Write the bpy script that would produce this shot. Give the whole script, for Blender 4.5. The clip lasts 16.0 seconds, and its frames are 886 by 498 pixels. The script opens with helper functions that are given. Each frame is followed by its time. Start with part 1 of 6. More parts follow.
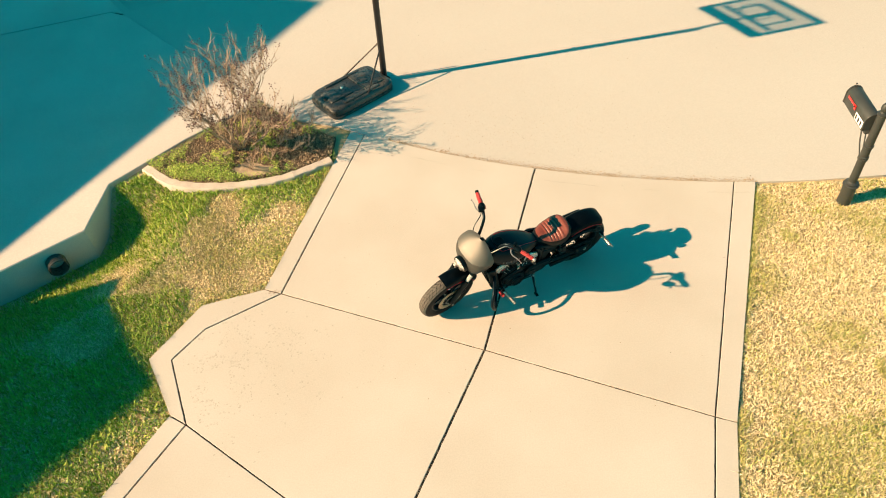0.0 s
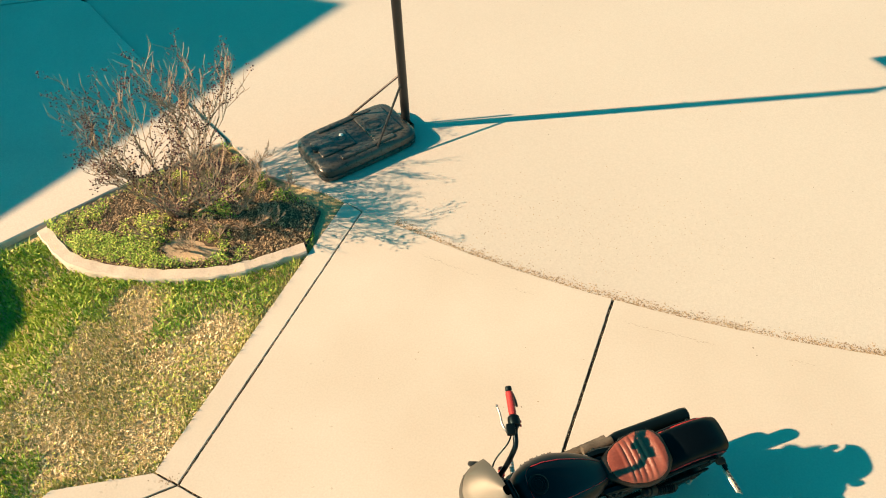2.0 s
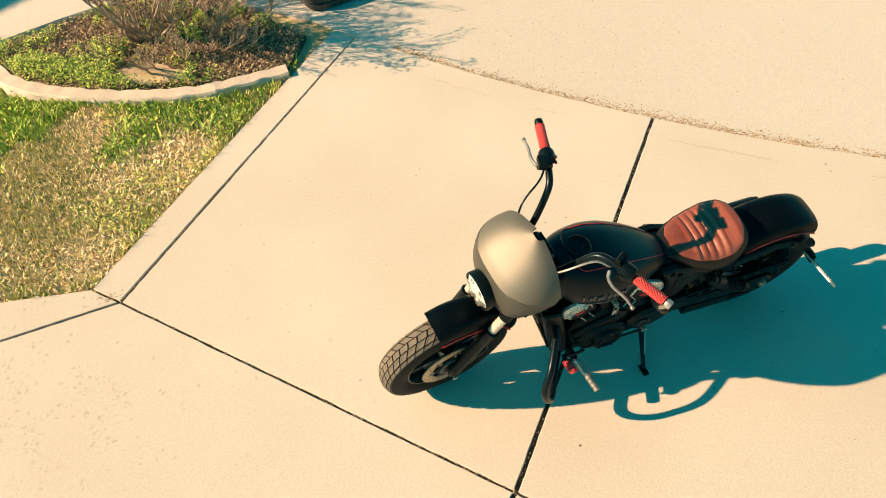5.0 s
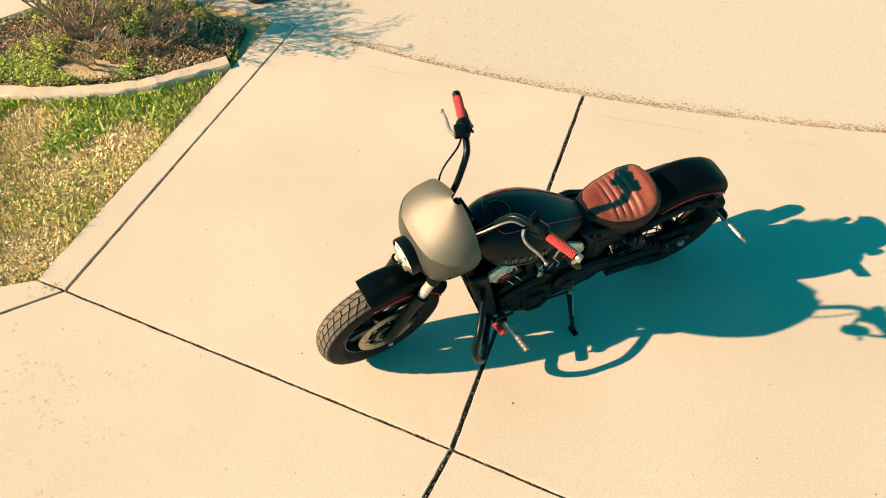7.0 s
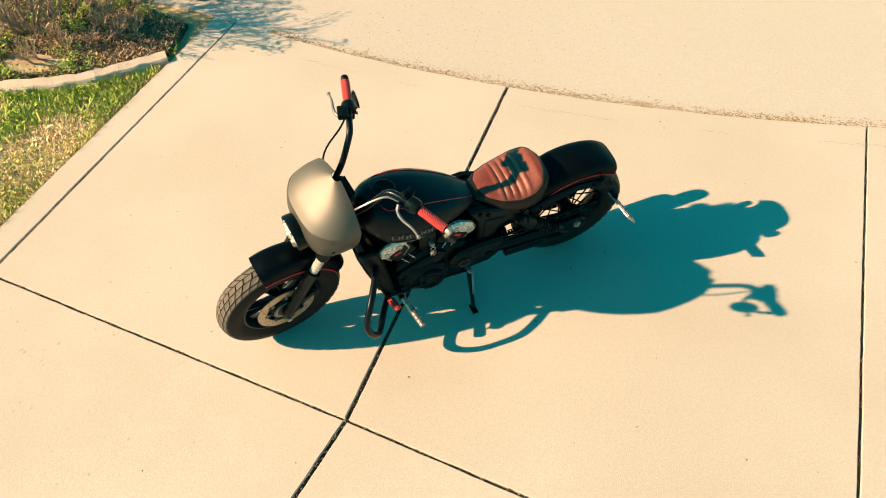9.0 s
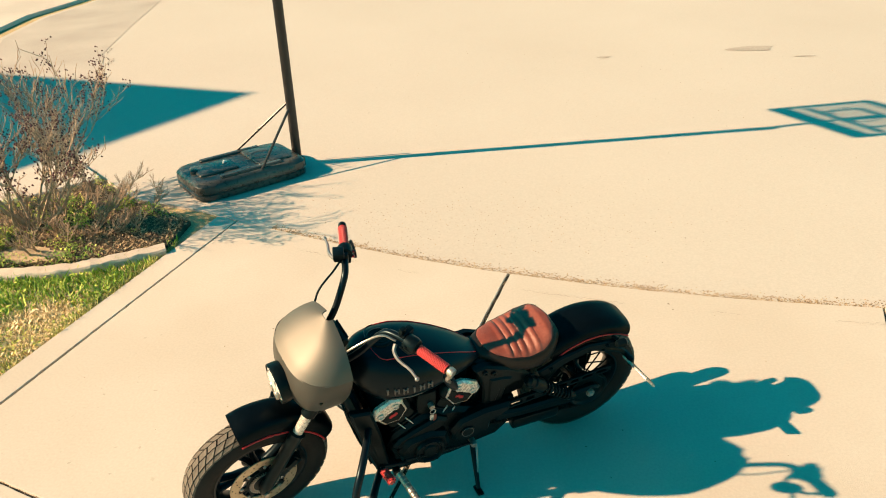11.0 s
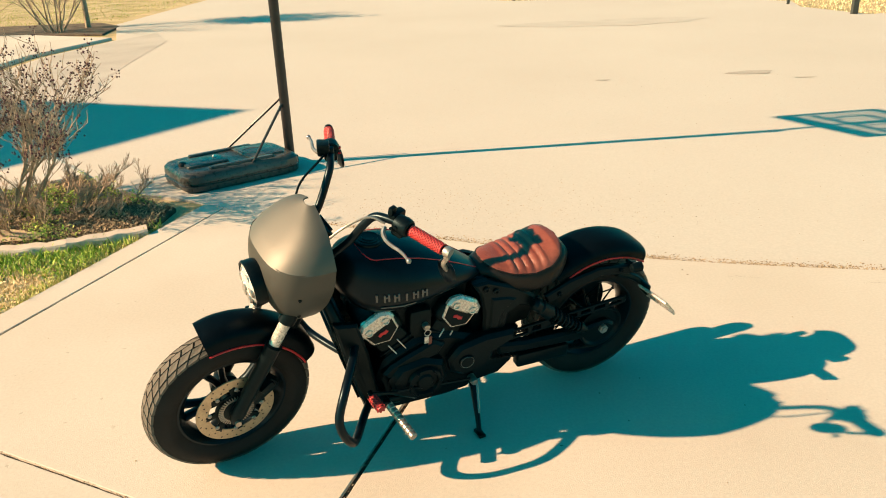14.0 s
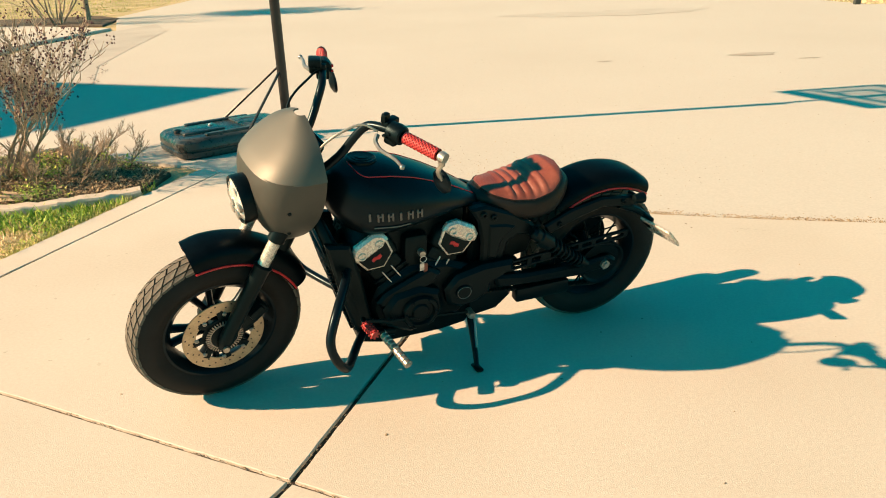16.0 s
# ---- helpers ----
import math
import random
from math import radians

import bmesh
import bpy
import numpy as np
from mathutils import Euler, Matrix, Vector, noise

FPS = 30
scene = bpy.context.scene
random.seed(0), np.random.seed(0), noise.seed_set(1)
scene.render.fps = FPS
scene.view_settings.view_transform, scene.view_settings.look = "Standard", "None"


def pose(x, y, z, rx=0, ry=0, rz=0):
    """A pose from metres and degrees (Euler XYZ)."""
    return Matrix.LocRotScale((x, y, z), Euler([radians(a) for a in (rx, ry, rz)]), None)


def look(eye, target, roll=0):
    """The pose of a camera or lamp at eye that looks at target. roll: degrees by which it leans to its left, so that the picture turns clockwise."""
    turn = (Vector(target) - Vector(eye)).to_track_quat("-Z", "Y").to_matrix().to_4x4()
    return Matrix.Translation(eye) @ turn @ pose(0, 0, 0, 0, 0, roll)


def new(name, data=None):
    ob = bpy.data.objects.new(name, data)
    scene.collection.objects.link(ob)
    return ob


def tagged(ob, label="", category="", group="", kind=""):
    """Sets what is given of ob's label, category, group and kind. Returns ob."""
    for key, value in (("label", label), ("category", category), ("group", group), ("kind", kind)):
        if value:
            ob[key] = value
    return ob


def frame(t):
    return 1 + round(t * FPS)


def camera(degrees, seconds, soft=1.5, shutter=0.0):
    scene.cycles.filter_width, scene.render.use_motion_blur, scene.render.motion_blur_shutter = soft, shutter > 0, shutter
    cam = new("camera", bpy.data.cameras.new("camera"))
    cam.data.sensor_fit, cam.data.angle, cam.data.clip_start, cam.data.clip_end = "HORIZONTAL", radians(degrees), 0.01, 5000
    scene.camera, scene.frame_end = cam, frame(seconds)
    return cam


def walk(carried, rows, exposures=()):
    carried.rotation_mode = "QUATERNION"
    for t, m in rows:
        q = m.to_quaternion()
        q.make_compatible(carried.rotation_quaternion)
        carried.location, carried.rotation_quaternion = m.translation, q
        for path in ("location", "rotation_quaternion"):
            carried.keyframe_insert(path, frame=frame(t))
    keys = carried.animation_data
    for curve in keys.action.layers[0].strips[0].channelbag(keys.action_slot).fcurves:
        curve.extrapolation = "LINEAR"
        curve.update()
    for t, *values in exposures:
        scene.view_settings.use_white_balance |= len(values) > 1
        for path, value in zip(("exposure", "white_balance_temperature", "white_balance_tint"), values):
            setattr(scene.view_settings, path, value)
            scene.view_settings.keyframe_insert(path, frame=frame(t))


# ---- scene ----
EXPOSURE = 1.45
cam = camera(60.4, 16.0, soft=1.0)
PATH = [
    (0, (0.114, -0.731, 6.327), (0.044, 0.632, 4.864), -4.7),
    (0.5, (0.179, -0.423, 6.347), (0.111, 0.937, 4.882), -4.6),
    (1, (0.176, 0.323, 6.434), (0.273, 1.668, 4.957), -4.1),
    (1.5, (0.26, 1.506, 6.064), (0.358, 2.849, 4.585), -4.0),
    (2, (0.258, 2.523, 4.754), (0.043, 3.87, 3.291), -3.3),
    (2.5, (0.217, 2.71, 3.721), (-0.007, 4.058, 2.261), -2.8),
    (3, (0.165, 2.573, 3.613), (-0.055, 3.919, 2.15), -2.7),
    (3.5, (0.107, 2.409, 3.169), (-0.113, 3.756, 1.708), -2.7),
    (4, (0.089, 2.34, 3.099), (-0.136, 3.683, 1.634), -2.8),
    (4.2, (0.086, 2.317, 3.114), (-0.139, 3.66, 1.65), -2.8),
    (6.3, (0.409, 2.168, 3.177), (0.261, 3.517, 1.708), -2.8),
    (6.5, (0.372, 2.144, 3.179), (0.235, 3.492, 1.708), -2.8),
    (7, (0.396, 2.076, 3.175), (0.258, 3.425, 1.705), -2.8),
    (7.5, (0.712, 2.039, 3.17), (0.575, 3.388, 1.7), -2.8),
    (8, (0.892, 1.997, 3.184), (0.753, 3.341, 1.71), -2.9),
    (8.2, (0.903, 1.975, 3.182), (0.77, 3.322, 1.71), -2.8),
    (10.3, (0.892, 1.868, 3.177), (0.757, 3.346, 1.837), -2.4),
    (10.5, (0.89, 1.861, 3.095), (0.752, 3.442, 1.878), -2.4),
    (11, (0.877, 1.849, 2.671), (0.74, 3.607, 1.727), -2.0),
    (11.5, (0.878, 1.845, 2.661), (0.741, 3.611, 1.733), -2.0),
    (12, (0.874, 1.817, 2.512), (0.737, 3.585, 1.587), -2.0),
    (12.5, (0.863, 1.822, 2.227), (0.728, 3.589, 1.301), -2.1),
    (13, (0.865, 1.819, 2.123), (0.728, 3.588, 1.2), -2.1),
    (13.5, (0.87, 1.825, 1.903), (0.73, 3.594, 0.98), -2.1),
    (14, (0.867, 1.837, 1.911), (0.732, 3.68, 1.145), -2.0),
    (14.5, (0.879, 1.811, 1.769), (0.739, 3.659, 1.018), -2.0),
    (15, (0.877, 1.816, 1.55), (0.738, 3.663, 0.796), -2.0),
    (15.5, (0.875, 1.821, 1.562), (0.739, 3.668, 0.808), -2.0),
    (16, (0.879, 1.812, 1.59), (0.74, 3.66, 0.837), -2.0),
]
walk(cam, [(t, look(eye, target, roll)) for t, eye, target, roll in PATH], exposures=[(0.0, EXPOSURE), (16.0, EXPOSURE)])
SUN_STRENGTH, SUN_COLOR = 5.0, (1.0, 0.62, 0.355)
SKY_STRENGTH, SKY_TINT = 0.075, (0.02, 0.78, 0.68, 1)

# ---------------------------------------------------------------- light
SUN_AZ, SUN_EL = 13.6, 29.4      # heading in which the light travels, and its height
world = bpy.data.worlds.new("sky")
scene.world = world
world.use_nodes = True
wn, wl = world.node_tree.nodes, world.node_tree.links
sky = wn.new("ShaderNodeTexSky")
sky.sky_type, sky.sun_disc = "NISHITA", False
sky.sun_elevation, sky.sun_rotation = radians(SUN_EL), radians(270 - SUN_AZ)
tint = wn.new("ShaderNodeMix")
tint.data_type, tint.blend_type = "RGBA", "MULTIPLY"
tint.inputs["Factor"].default_value = 1.0
tint.inputs["B"].default_value = SKY_TINT
wl.new(sky.outputs["Color"], tint.inputs["A"])
wl.new(tint.outputs["Result"], wn["Background"].inputs["Color"])
wn["Background"].inputs["Strength"].default_value = SKY_STRENGTH
sun = new("sun", bpy.data.lights.new("sun", "SUN"))
sun.data.energy, sun.data.angle, sun.data.color = SUN_STRENGTH, radians(0.55), SUN_COLOR
ca, sa, ce, se = math.cos(radians(SUN_AZ)), math.sin(radians(SUN_AZ)), math.cos(radians(SUN_EL)), math.sin(radians(SUN_EL))
sun.matrix_world = look((-20 * ca * ce, -20 * sa * ce, 20 * se), (0, 0, 0))

# ---------------------------------------------------------------- materials


def material(name, color, rough=0.6, metal=0.0, vary=0.12, big=0.6, fine=40.0, bump=0.0, bump_scale=200.0, second=None, coat=0.0, rand=0.0, rough_vary=0.08, spec=0.5, spec_tint=None):
    """A surface with broad stains and fine grain, at real-world size."""
    m = bpy.data.materials.new(name)
    m.use_nodes = True
    n, l = m.node_tree.nodes, m.node_tree.links
    p = n["Principled BSDF"]
    p.inputs["Metallic"].default_value = metal
    p.inputs["Coat Weight"].default_value = coat
    p.inputs["Specular IOR Level"].default_value = spec
    if spec_tint:
        p.inputs["Specular Tint"].default_value = (*spec_tint, 1)
    tc = n.new("ShaderNodeTexCoord")

    def tex(scale, detail=5.0):
        t = n.new("ShaderNodeTexNoise")
        t.inputs["Scale"].default_value, t.inputs["Detail"].default_value = scale, detail
        l.new(tc.outputs["Object"], t.inputs["Vector"])
        return t.outputs["Fac"]

    def ramp(src, lo, hi, a, b):
        r = n.new("ShaderNodeMapRange")
        r.inputs["From Min"].default_value, r.inputs["From Max"].default_value = lo, hi
        r.inputs["To Min"].default_value, r.inputs["To Max"].default_value = a, b
        l.new(src, r.inputs["Value"])
        return r.outputs["Result"]

    wide, grain = tex(big), tex(fine)
    base = n.new("ShaderNodeMix")
    base.data_type = "RGBA"
    base.inputs["A"].default_value = (*color, 1)
    base.inputs["B"].default_value = (*(second or [c * (1 - 2 * vary) for c in color]), 1)
    l.new(ramp(wide, 0.35, 0.7, 0, 1), base.inputs["Factor"])
    hsv = n.new("ShaderNodeHueSaturation")
    l.new(base.outputs["Result"], hsv.inputs["Color"])
    val = ramp(grain, 0.3, 0.7, 1 - vary, 1 + vary)
    if rand:
        oi = n.new("ShaderNodeObjectInfo")
        mul = n.new("ShaderNodeMath")
        mul.operation = "MULTIPLY"
        l.new(val, mul.inputs[0])
        l.new(ramp(oi.outputs["Random"], 0, 1, 1 - rand, 1 + rand), mul.inputs[1])
        val = mul.outputs[0]
    l.new(val, hsv.inputs["Value"])
    l.new(hsv.outputs["Color"], p.inputs["Base Color"])
    l.new(ramp(grain, 0.3, 0.7, max(0.03, rough - rough_vary), min(1, rough + rough_vary)), p.inputs["Roughness"])
    if bump:
        b = n.new("ShaderNodeBump")
        b.inputs["Strength"].default_value, b.inputs["Distance"].default_value = bump, 0.004
        l.new(tex(bump_scale, 3.0), b.inputs["Height"])
        l.new(b.outputs["Normal"], p.inputs["Normal"])
    return m


def leafy(name, a, b, c, rough=0.7):
    """Blades and leaves: three colours picked apart island by island."""
    m = bpy.data.materials.new(name)
    m.use_nodes = True
    n, l = m.node_tree.nodes, m.node_tree.links
    p = n["Principled BSDF"]
    g = n.new("ShaderNodeNewGeometry")
    r = n.new("ShaderNodeValToRGB")
    e = r.color_ramp.elements
    e[0].color, e[1].color = (*a, 1), (*c, 1)
    mid = e.new(0.5)
    mid.color = (*b, 1)
    l.new(g.outputs["Random Per Island"], r.inputs["Fac"])
    l.new(r.outputs["Color"], p.inputs["Base Color"])
    p.inputs["Roughness"].default_value = rough
    p.inputs["Specular IOR Level"].default_value = 0.25
    return m


M = {}
M["drive"] = material("pale_concrete", (0.485, 0.462, 0.408), 0.85, vary=0.06, big=0.7, fine=70, bump=0.3, bump_scale=220, second=(0.435, 0.402, 0.343), rand=0.02, spec=0.3)
M["street"] = material("street_concrete", (0.46, 0.445, 0.40), 0.9, vary=0.06, big=0.22, fine=60, bump=0.5, bump_scale=140, second=(0.43, 0.41, 0.365), spec=0.25)
M["slab"] = material("neighbour_concrete", (0.53, 0.505, 0.455), 0.88, vary=0.10, big=0.5, fine=80, bump=0.3, second=(0.43, 0.41, 0.37), spec=0.25)
M["joint"] = material("joint_dirt", (0.05, 0.04, 0.03), 0.95, vary=0.3, big=6, fine=120)
M["patch"] = material("worn_street", (0.41, 0.39, 0.35), 0.9, vary=0.1, big=0.9, fine=50, bump=0.6, bump_scale=120)
M["stain"] = material("oil_stain", (0.36, 0.335, 0.29), 0.85, vary=0.12, big=3, fine=40)
M["soil"] = material("lawn_soil", (0.46, 0.36, 0.21), 0.95, vary=0.35, big=1.3, fine=75, bump=1.0, bump_scale=90, second=(0.25, 0.22, 0.09))
M["mulch"] = material("dark_mulch", (0.11, 0.08, 0.05), 0.95, vary=0.35, big=4, fine=60, bump=1.0, bump_scale=70)
M["edging"] = material("edging_stone", (0.50, 0.455, 0.39), 0.9, vary=0.10, big=3, fine=60, bump=0.6, bump_scale=90, rand=0.06)
M["dry"] = leafy("dry_grass_blades", (0.34, 0.27, 0.11), (0.90, 0.77, 0.52), (0.66, 0.56, 0.28))
M["green"] = leafy("green_grass_blades", (0.09, 0.20, 0.025), (0.30, 0.45, 0.065), (0.54, 0.60, 0.13))
M["olive"] = leafy("mixed_grass_blades", (0.28, 0.33, 0.07), (0.60, 0.55, 0.22), (0.20, 0.27, 0.05))
M["lime"] = leafy("yellow_green_weeds", (0.16, 0.24, 0.035), (0.52, 0.54, 0.13), (0.33, 0.40, 0.07))
M["straw"] = leafy("flattened_straw", (0.36, 0.28, 0.15), (0.90, 0.77, 0.50), (0.74, 0.62, 0.36))
M["twig"] = material("bare_twigs", (0.42, 0.32, 0.23), 0.85, vary=0.25, big=8, fine=60)
M["seed"] = leafy("seed_heads", (0.09, 0.035, 0.05), (0.06, 0.04, 0.04), (0.16, 0.07, 0.07))
M["debris"] = leafy("gutter_debris", (0.20, 0.15, 0.09), (0.34, 0.28, 0.2), (0.08, 0.06, 0.04))
# Paler blotches: scuffs, plus broad highlights put into the colour.
M["plastic"] = material("black_moulded_plastic", (0.030, 0.032, 0.030), 0.32, vary=0.15, big=2.5, fine=30, rough_vary=0.10, second=(0.075, 0.077, 0.068))
M["pole"] = material("black_powder_coat", (0.015, 0.015, 0.016), 0.4, vary=0.2, big=5, fine=90)
M["white"] = material("white_paint", (0.75, 0.74, 0.70), 0.5, vary=0.05)
M["red"] = material("red_flag", (0.62, 0.03, 0.03), 0.4, vary=0.06)
M["siding"] = material("house_siding", (0.5, 0.46, 0.40), 0.8, vary=0.06)
M["roof"] = material("roof_shingle", (0.08, 0.075, 0.07), 0.95, vary=0.2, big=4, fine=60)
M["ink"] = material("black_ink", (0.02, 0.02, 0.02), 0.6)

# ---------------------------------------------------------------- mesh helpers


def link(name, bm, mat, parent=None, label="", smooth=False):
    me = bpy.data.meshes.new(name)
    bmesh.ops.recalc_face_normals(bm, faces=bm.faces)
    bm.to_mesh(me)
    bm.free()
    ob = new(name, me)
    me.materials.append(mat)
    if smooth:
        me.polygons.foreach_set("use_smooth", [True] * len(me.polygons))
        me.set_sharp_from_angle(angle=radians(38))
    if parent:
        ob.parent = parent
    if label:
        ob["label"] = label
    return ob


def part(name, bm, mat, parent, label="", smooth=True):
    return link(name, bm, mat, parent, label, smooth)


def thing(name, label, category, group="", kind="", m=None):
    ob = new(name)
    ob.empty_display_size = 0.1
    if m is not None:
        ob.matrix_world = m
    return tagged(ob, label, category, group, kind)


def offset(poly, d):
    """The polygon (counter-clockwise) drawn in by d."""
    out, k = [], len(poly)
    for i in range(k):
        p, a, b = Vector(poly[i][:2]), Vector(poly[i - 1][:2]), Vector(poly[(i + 1) % k][:2])
        u, w = (p - a).normalized(), (b - p).normalized()
        n1, n2 = Vector((-u.y, u.x)), Vector((-w.y, w.x))
        s = n1 + n2
        c = max(0.35, 1 + n1.dot(n2))
        out.append(p + s * (d / c))
    return out


def ccw(poly):
    area = sum(poly[i - 1][0] * poly[i][1] - poly[i][0] * poly[i - 1][1] for i in range(len(poly)))
    return list(poly) if area > 0 else list(reversed(poly))


def prism(poly, z0, z1, bevel=0.004, gap=0.0):
    bm = bmesh.new()
    poly = offset(ccw(poly), gap)
    rings = [[bm.verts.new((p[0], p[1], z)) for p in q] for q, z in ((poly, z0), (poly, z1 - bevel), (offset(poly, bevel), z1))]
    k = len(poly)
    for lo, hi in zip(rings, rings[1:]):
        for i in range(k):
            bm.faces.new((lo[i - 1], lo[i], hi[i], hi[i - 1]))
    top = bm.faces.new(rings[2])
    low = bm.faces.new(list(reversed(rings[0])))
    bm.normal_update()
    bmesh.ops.triangulate(bm, faces=[top, low])
    return bm


def box(bm, c, size, m=None, bevel=0.0, seg=2):
    r = bmesh.ops.create_cube(bm, size=1.0, matrix=(m or Matrix()) @ Matrix.Translation(c) @ Matrix.Diagonal((*size, 1)))
    if bevel:
        es = list({e for v in r["verts"] for e in v.link_edges})
        bmesh.ops.bevel(bm, geom=es, offset=bevel, segments=seg, affect="EDGES", profile=0.5)
    return bm


def spline(pts, steps=6):
    """A smooth line through the points."""
    pts = [Vector(p) for p in pts]
    q = [2 * pts[0] - pts[1], *pts, 2 * pts[-1] - pts[-2]]
    out = []
    for i in range(1, len(q) - 2):
        for s in range(steps):
            t = s / steps
            a, b, c, d = q[i - 1:i + 3]
            out.append(0.5 * (2 * b + (c - a) * t + (2 * a - 5 * b + 4 * c - d) * t * t + (3 * b - a - 3 * c + d) * t ** 3))
    return out + [pts[-1]]


def tube(bm, pts, r, seg=10, cap=True):
    """A pipe along the points; r is one radius or one for each point."""
    pts = [Vector(p) for p in pts]
    rs = r if isinstance(r, (list, tuple)) else [r] * len(pts)
    up, rings = None, []
    for i, p in enumerate(pts):
        d = (pts[min(i + 1, len(pts) - 1)] - pts[max(i - 1, 0)]).normalized()
        if up is None:
            up = d.orthogonal().normalized()
        up = (up - d * up.dot(d)).normalized()
        side = d.cross(up)
        rings.append([bm.verts.new(p + rs[i] * (math.cos(a) * up + math.sin(a) * side)) for a in (2 * math.pi * k / seg for k in range(seg))])
    for lo, hi in zip(rings, rings[1:]):
        for k in range(seg):
            bm.faces.new((lo[k - 1], lo[k], hi[k], hi[k - 1]))
    if cap:
        bm.faces.new(list(reversed(rings[0])))
        bm.faces.new(rings[-1])
    return bm


def lathe(bm, profile, centre, axis, seg=40, closed=True):
    """Turns (radius, along) pairs round an axis."""
    a = Vector(axis).normalized()
    u = a.orthogonal().normalized()
    w = a.cross(u)
    c = Vector(centre)
    rings = []
    for k in range(seg):
        t = 2 * math.pi * k / seg
        d = math.cos(t) * u + math.sin(t) * w
        rings.append([bm.verts.new(c + a * h + d * r) for r, h in profile])
    m = len(profile)
    for k in range(seg):
        p, q = rings[k - 1], rings[k]
        for i in range(m if closed else m - 1):
            j = (i + 1) % m
            bm.faces.new((p[i], q[i], q[j], p[j]))
    return bm


def loft(bm, sections, cap=True, ring=True):
    """A skin over rows of points."""
    rows = [[bm.verts.new(p) for p in s] for s in sections]
    n = len(rows[0])
    for lo, hi in zip(rows, rows[1:]):
        for k in range(0 if ring else 1, n):
            bm.faces.new((lo[k - 1], lo[k], hi[k], hi[k - 1]))
    if cap and ring:
        bm.faces.new(list(reversed(rows[0])))
        bm.faces.new(rows[-1])
    return bm


def mesh_from(name, verts, faces, mat):
    me = bpy.data.meshes.new(name)
    verts, faces = np.asarray(verts, np.float32), np.asarray(faces, np.int32)
    me.vertices.add(len(verts))
    me.vertices.foreach_set("co", verts.ravel())
    k = faces.shape[1]
    me.loops.add(faces.size)
    me.loops.foreach_set("vertex_index", faces.ravel())
    me.polygons.add(len(faces))
    me.polygons.foreach_set("loop_start", np.arange(0, faces.size, k, dtype=np.int32))
    me.update(calc_edges=True)
    me.materials.append(mat)
    return new(name, me)


def inside(px, py, poly):
    hit = np.zeros(px.shape, bool)
    for i in range(len(poly)):
        (x0, y0), (x1, y1) = poly[i - 1][:2], poly[i][:2]
        if y0 != y1:
            hit ^= ((y0 > py) != (y1 > py)) & (px < (x1 - x0) * (py - y0) / (y1 - y0) + x0)
    return hit


# ---------------------------------------------------------------- the ground and the paving
J, JL, JR, JT = (0.22, 3.75), (-1.97, 4.605), (2.31, 2.90), (0.975, 6.47)
JTL, JTR, JRE, JTRE = (-1.22, 7.30), (3.32, 6.06), (2.50, 2.83), (3.58, 6.045)
DLC, DLT = (-2.17, 4.68), (-1.41, 7.42)
B1, B2, B3, B4 = (-2.83, 4.49), (-3.24, 3.80), (-2.86, 3.13), (-3.29, 2.31)
I1, I2, I3, I4 = (-2.72, 4.16), (-2.99, 3.78), (-2.67, 3.02), (-3.07, 2.30)
K = (-0.72, 1.60)
CUL, CUL_R = Vector((4.2, 18.0)), 11.97          # the round end of the street


def arc(x0, x1, n, r=CUL_R):
    xs = [x0 + (x1 - x0) * i / n for i in range(n + 1)]
    return [(x, CUL.y - math.sqrt(r * r - (x - CUL.x) ** 2)) for x in xs]


WALL = [(-8.5, 2.9), (-5.25, 5.12), (-4.49, 5.70), (-4.43, 6.52), (-3.63, 7.36), (-2.75, 8.15)]


def wall_distance(x, y):
    d = np.full(np.shape(x), 99.0)
    for (x0, y0), (x1, y1) in zip(WALL[:-1], WALL[1:]):
        t = np.clip(((x - x0) * (x1 - x0) + (y - y0) * (y1 - y0)) / ((x1 - x0) ** 2 + (y1 - y0) ** 2), 0, 1)
        d = np.minimum(d, np.hypot(x - x0 - t * (x1 - x0), y - y0 - t * (y1 - y0)))
    return d


def ground_z(x, y):
    x, y = np.asarray(x, float), np.asarray(y, float)
    d = wall_distance(x, y)
    s = np.clip(1 - d / 1.3, 0, 1)
    s = s * s * (3 - 2 * s) * np.clip((6.55 - y) / 0.5, 0, 1)
    return -0.035 - 0.42 * s + 0.012 * np.sin(x * 3.1 + y * 1.7) * np.sin(y * 2.6 - x)


def ground_sheet():
    def ticks(lo, hi):
        far = [12, 20, 40, 90, 250, 600, 1500]
        return np.array([lo - f for f in reversed(far)] + list(np.arange(lo, hi, 0.12)) + [hi + f for f in far])
    xs, ys = ticks(-9.0, 9.0), ticks(-4.0, 10.0)
    gx, gy = np.meshgrid(xs, ys)
    z = ground_z(gx, gy)
    n = len(xs)
    idx = np.arange(len(xs) * len(ys)).reshape(len(ys), n)
    f = np.stack([idx[:-1, :-1], idx[:-1, 1:], idx[1:, 1:], idx[1:, :-1]], -1).reshape(-1, 4)
    ob = mesh_from("ground", np.stack([gx, gy, z], -1).reshape(-1, 3), f, M["soil"])
    return tagged(ob, "bare sandy lawn soil reaching to the horizon", "ground", kind="structure")


ground_sheet()

drive = thing("driveway", "pale broom-finished concrete driveway with dark joints", "driveway", kind="structure")
part("joint_bed", prism([(-6.5, -3.55), (0.7, -3.55), (1.9, 0.5), (2.47, 2.83), (3.54, 6.04), *arc(3.4, -1.42, 10, CUL_R + 0.02), (-2.15, 4.66), (-2.81, 4.46), (-3.2, 3.8), (-2.83, 3.13), (-3.26, 2.3)], -0.09, -0.014, 0.002), M["joint"], drive, "dark dirt in the joints", smooth=False)


